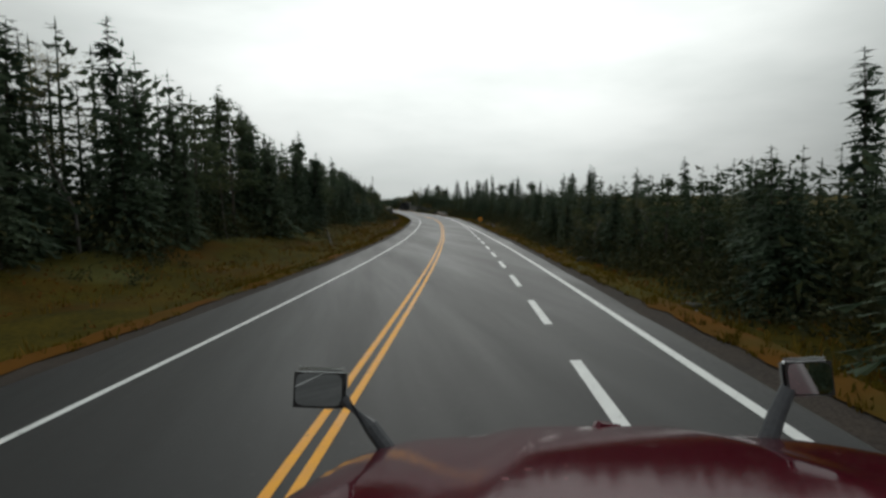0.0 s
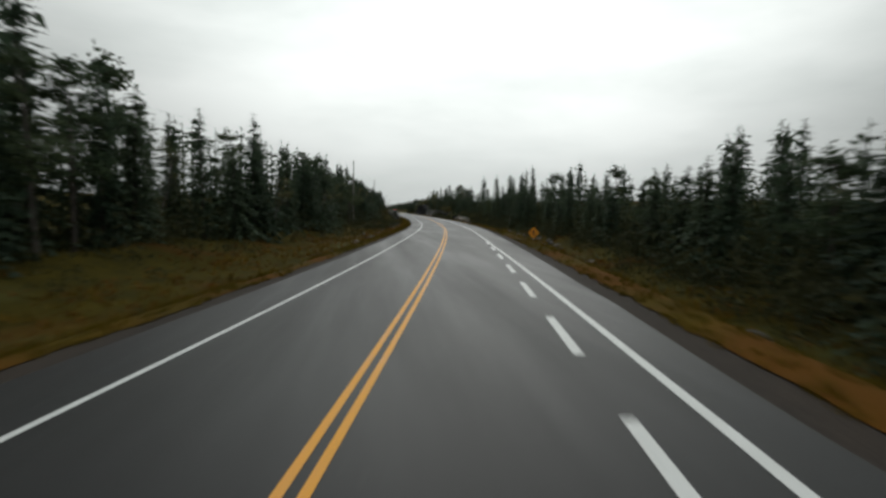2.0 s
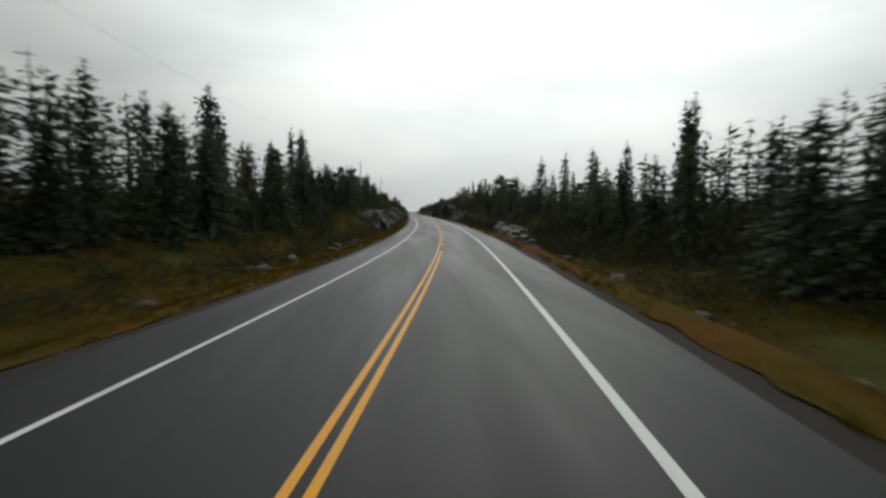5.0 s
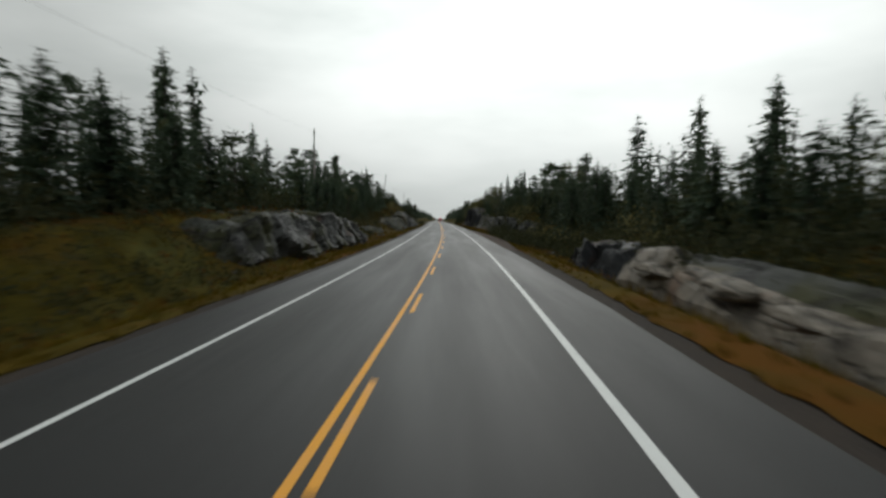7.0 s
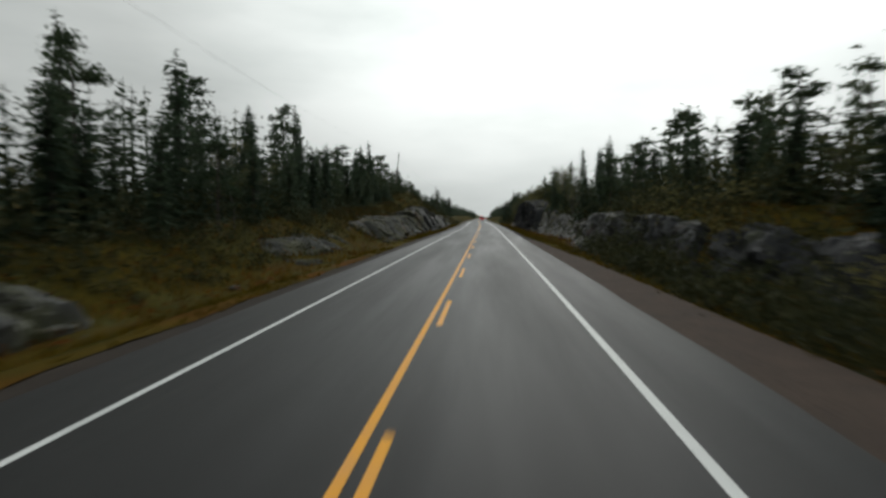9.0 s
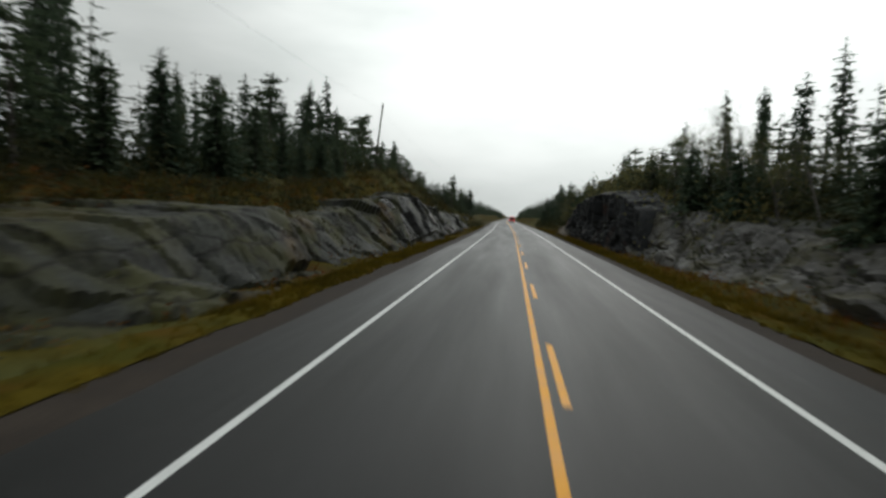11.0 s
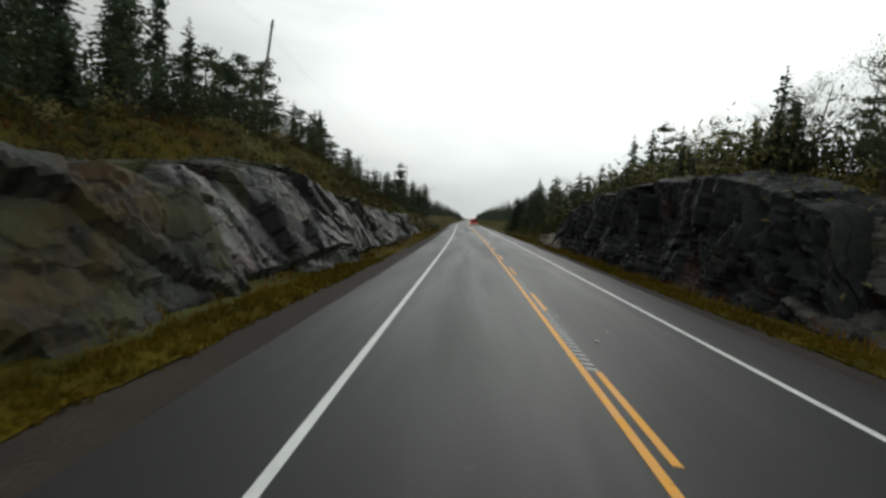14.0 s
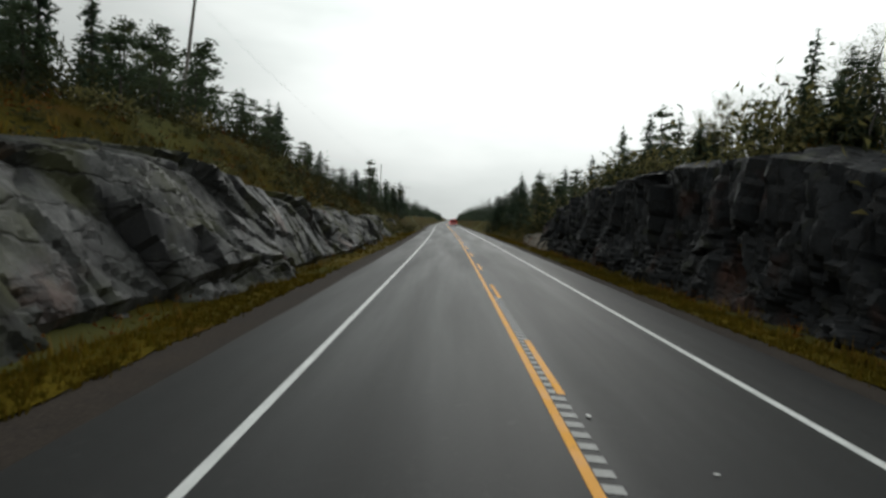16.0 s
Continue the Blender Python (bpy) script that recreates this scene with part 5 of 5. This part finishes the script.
def wheel(name, parent, x, y, r, w):
    bm = bmesh.new()
    prof = [(r * 0.62, -w / 2), (r * 0.94, -w / 2), (r, -w * 0.36), (r, w * 0.36), (r * 0.94, w / 2), (r * 0.62, w / 2)]
    rings = []
    for k in range(24):
        a = 6.2832 * k / 24
        rings.append([bm.verts.new((x + q, y + rad * math.cos(a), r + rad * math.sin(a))) for rad, q in prof])
    for k in range(24):
        A, B = rings[k], rings[(k + 1) % 24]
        for j in range(len(prof)):
            bm.faces.new((A[j], A[(j + 1) % len(prof)], B[(j + 1) % len(prof)], B[j]))
    wh = new(name)
    wh.parent = parent
    part("tyre", bm, RUBBER, wh)
    bm = bmesh.new()
    tube(bm, [(x - w * 0.34, y, r), (x + w * 0.34, y, r)], r * 0.62, 20)
    tube(bm, [(x - w * 0.42, y, r), (x + w * 0.42, y, r)], r * 0.22, 12)
    part("rim", bm, CHROME, wh)
    return wh


def red_van(s, off):
    x, y, z, h = place(s, off)
    e = new("van")
    e.matrix_world = pose(float(x), float(y), float(z + camber(s, off)) + 0.006, 0, 0, math.degrees(float(h)))
    bm = bmesh.new()
    box(bm, -1.0, 1.0, 0.0, 5.2, 0.38, 1.25)
    prism(bm, [(-1.0, 1.25), (1.0, 1.25), (0.86, 2.28), (-0.86, 2.28)], 0.05, 4.0)
    bmesh.ops.bevel(bm, geom=bm.edges[:], offset=0.05, segments=2, affect="EDGES")
    part("body", bm, RED, e)
    bm = bmesh.new()
    box(bm, -0.9, 0.9, -0.012, -0.002, 0.55, 1.28)
    part("tailgate", bm, PINK, e, "washed red tailgate panel")
    bm = bmesh.new()
    prism(bm, [(-0.84, 1.36), (0.84, 1.36), (0.76, 2.08), (-0.76, 2.08)], 0.035, 0.047)
    part("rear_window", bm, GLASS, e)
    bm = bmesh.new()
    box(bm, -1.0, 1.0, -0.14, -0.01, 0.36, 0.56)
    bmesh.ops.bevel(bm, geom=bm.edges[:], offset=0.03, segments=2, affect="EDGES")
    part("bumper", bm, CHROME, e)
    for sgn in (-1, 1):
        bm = bmesh.new()
        box(bm, sgn * 0.95 - 0.06, sgn * 0.95 + 0.06, -0.03, -0.014, 0.85, 1.35)
        part("tail_lamp", bm, LAMP_RED, e, "lit red tail lamp")
        for yy in (0.95, 4.2):
            wheel("wheel", e, sgn * 0.88, yy, 0.36, 0.24)
    bm = bmesh.new()
    box(bm, -0.5, 0.5, 1.2, 1.45, 2.31, 2.43)
    part("roof_lamp", bm, LAMP_RED, e, "lit red roof lamp bar")
    return tagged(e, "red van with lit tail lamps on the road", "van")


red_van(508, 1.9)

# ---- the dark red truck whose bonnet the drive begins behind ----
MAROON = mat("maroon_truck_paint", (0.058, 0.003, 0.010), (0.080, 0.005, 0.014), 1.2, (0.06, 0.13), 0.04, 50.0, fine=0.3)
MAROON.node_tree.nodes["Principled BSDF"].inputs["Specular IOR Level"].default_value = 0.13
overlay(MAROON, (0.22, 0.12, 0.12), 14.0, 0.68, 0.72, 0.5)
DARK_STEEL = mat("painted_grey_steel", (0.03, 0.034, 0.04), (0.07, 0.075, 0.085), 6.0, (0.35, 0.6), 0.15, 60.0)
MIRROR = mat("mirror_glass", (0.50, 0.51, 0.52), (0.56, 0.57, 0.58), 1.0, (0.01, 0.03), 0.0, metal=1.0)
LENS = mat("clear_lamp_lens", (0.6, 0.6, 0.6), (0.7, 0.7, 0.7), 1.0, (0.05, 0.1), 0.0)

truck = new("truck")
truck.matrix_world = pose(-28.89, 1.92, 1.65, -1.29, 0, -13.58) @ pose(0, 0, 0, 0, -1.6, 0)
MID = 0.53          # the bonnet's middle, right of the driver's seat


def bonnet_z(u, d):
    """Height of the bonnet: u from -1 to 1 across, d metres ahead."""
    t = (d - 0.55) / 1.68
    z = 1.683 - 0.215 * (d - 1.4) - 0.05 * (d - 1.4) ** 2 + 0.055 * (2.1 - d)
    z += 0.03 * (1 - ease((abs(u) - 0.34) / 0.2)) * ease(t * 1.4)
    z -= 0.035 * abs(u) ** 2 + 0.16 * max(0.0, abs(u) - 0.82) ** 1.3 / 0.18 ** 0.3
    z -= 0.10 * max(0.0, t - 0.9) ** 1.6 / 0.1 ** 0.6
    return z


def bonnet_half(d):
    return 1.02 - 0.06 * (d - 0.55) - 0.30 * max(0.0, d - 1.75) ** 2


nu, nd = 41, 28
V = []
for j in range(nd):
    d = 0.55 + 1.68 * j / (nd - 1)
    for i in range(nu):
        u = -1 + 2 * i / (nu - 1)
        V.append((MID + u * bonnet_half(d), d, bonnet_z(u, d)))
F = [tuple(q) for q in grid_faces(nd, nu)[:, ::-1]]
base = len(V)
rim_ids = [j * nu for j in range(nd)] + [(nd - 1) * nu + i for i in range(1, nu)] + [j * nu + nu - 1 for j in range(nd - 2, -1, -1)]
for i in rim_ids:
    x, y, z = V[i]
    V.append((x + (x - MID) * 0.03, y + (0.03 if y > 2.2 else 0), 1.05))
for k in range(len(rim_ids) - 1):
    F.append((rim_ids[k], rim_ids[k + 1], base + k + 1, base + k))
mesh("bonnet", V, F, MAROON, truck, "glossy dark red bonnet with road dirt", smooth=True)
bm = bmesh.new()
tube(bm, [(MID - 0.62, 2.10, 1.478), (MID - 0.2, 2.14, 1.502), (MID + 0.0, 2.14, 1.512)], 0.008, 6)
part("bonnet_seam", bm, DARK_STEEL, truck)
bm = bmesh.new()
tube(bm, [(MID - 0.05, 2.02, 1.535), (MID + 0.02, 2.10, 1.53), (MID + 0.12, 2.15, 1.51)], [0.01, 0.03, 0.012], 8)
part("bonnet_ornament", bm, MAROON, truck)
for sgn in (-1, 1):
    bm = bmesh.new()
    pts = [(0.0, 1.05), (0.35, 1.12), (0.8, 1.14), (1.35, 1.06), (1.72, 0.86), (1.86, 0.55), (1.55, 0.52), (1.45, 0.78), (1.15, 0.98), (0.75, 1.02), (0.35, 0.90), (0.12, 0.55), (0.0, 0.55)]
    inner, outer = MID + sgn * 0.66, MID + sgn * 1.12
    f = [bm.verts.new((inner, 0.35 + a, q)) for a, q in pts]
    g = [bm.verts.new((outer, 0.35 + a, q - 0.03)) for a, q in pts]
    for k in range(len(pts)):
        bm.faces.new((f[k], g[k], g[(k + 1) % len(pts)], f[(k + 1) % len(pts)]))
    bm.faces.new(f)
    bm.faces.new(g[::-1])
    part("fender", bm, MAROON, truck)
    wheel("wheel", truck, MID + sgn * 0.96, 1.12, 0.5, 0.28)
    bm = bmesh.new()
    tube(bm, [(MID + sgn * 0.74, 2.2, 0.95), (MID + sgn * 0.74, 2.26, 0.95)], 0.13, 20)
    part("headlight", bm, LENS, truck)
bm = bmesh.new()
box(bm, MID - 0.55, MID + 0.55, 2.22, 2.27, 0.62, 1.38)
grille = part("grille", bm, DARK_STEEL, truck)
for k in range(8):
    bm = bmesh.new()
    box(bm, MID - 0.52, MID + 0.52, 2.271, 2.29, 0.66 + 0.085 * k, 0.70 + 0.085 * k)
    part("grille_bar", bm, CHROME, grille, "chrome bar")
bm = bmesh.new()
box(bm, MID - 1.15, MID + 1.15, 2.28, 2.42, 0.36, 0.66)
bmesh.ops.bevel(bm, geom=bm.edges[:], offset=0.05, segments=3, affect="EDGES")
part("bumper", bm, CHROME, truck)
bm = bmesh.new()
box(bm, MID - 0.35, MID + 0.35, 0.5, 2.3, 0.45, 0.62)
part("chassis", bm, DARK_STEEL, truck)
# bonnet mirrors on their arms: foot, head's middle, half width, turn
for foot_x, foot_z, hx, hz, hw, hh, turn in ((-0.275, 1.44, -0.60, 1.715, 0.112, 0.083, 4), (1.165, 1.475, 1.365, 1.735, 0.088, 0.076, -10)):
    sgn = -1 if hx < 0 else 1
    arm = new("mirror")
    arm.parent = truck
    bm = bmesh.new()
    tube(bm, [(foot_x, 2.02, foot_z - 0.02), (foot_x + (hx - foot_x) * 0.35, 2.06, foot_z + (hz - foot_z) * 0.45), (hx - sgn * hw * 0.85, 2.08, hz - hh * 0.55)], [0.038, 0.032, 0.028], 10)
    part("arm", bm, DARK_STEEL, arm, "grey steel mirror arm")
    m = pose(hx, 2.08, hz, -7, -4 * sgn, turn)
    bm = bmesh.new()
    box(bm, -hw, hw, -0.012, 0.05, -hh, hh)
    bmesh.ops.bevel(bm, geom=bm.edges[:], offset=0.018, segments=3, affect="EDGES")
    bm.transform(m)
    part("shell", bm, CHROME, arm, "chrome mirror shell")
    bm = bmesh.new()
    box(bm, -hw * 0.93, hw * 0.93, -0.0175, -0.0135, -hh * 0.90, hh * 0.86)
    bm.transform(m)
    part("rim", bm, RUBBER, arm, "black rubber rim")
    bm = bmesh.new()
    prism(bm, [(hw * 0.86 * math.copysign(abs(math.cos(q)) ** 0.35, math.cos(q)), hh * 0.80 * math.copysign(abs(math.sin(q)) ** 0.35, math.sin(q))) for q in [6.2832 * k / 32 + 0.098 for k in range(32)]], -0.022, -0.0185)
    bm.transform(m)
    part("mirror_glass", bm, MIRROR, arm, "mirror glass")
bm = bmesh.new()
tube(bm, [(1.05, 1.22, 1.665), (1.16, 1.30, 1.68), (1.22, 1.20, 1.675), (1.10, 1.16, 1.67), (1.30, 1.0, 1.68)], 0.008, 6)
part("wiper", bm, RUBBER, truck, "thin black wiper arm")
tagged(truck, "dark red truck bonnet with chrome bonnet mirrors on the road", "truck")
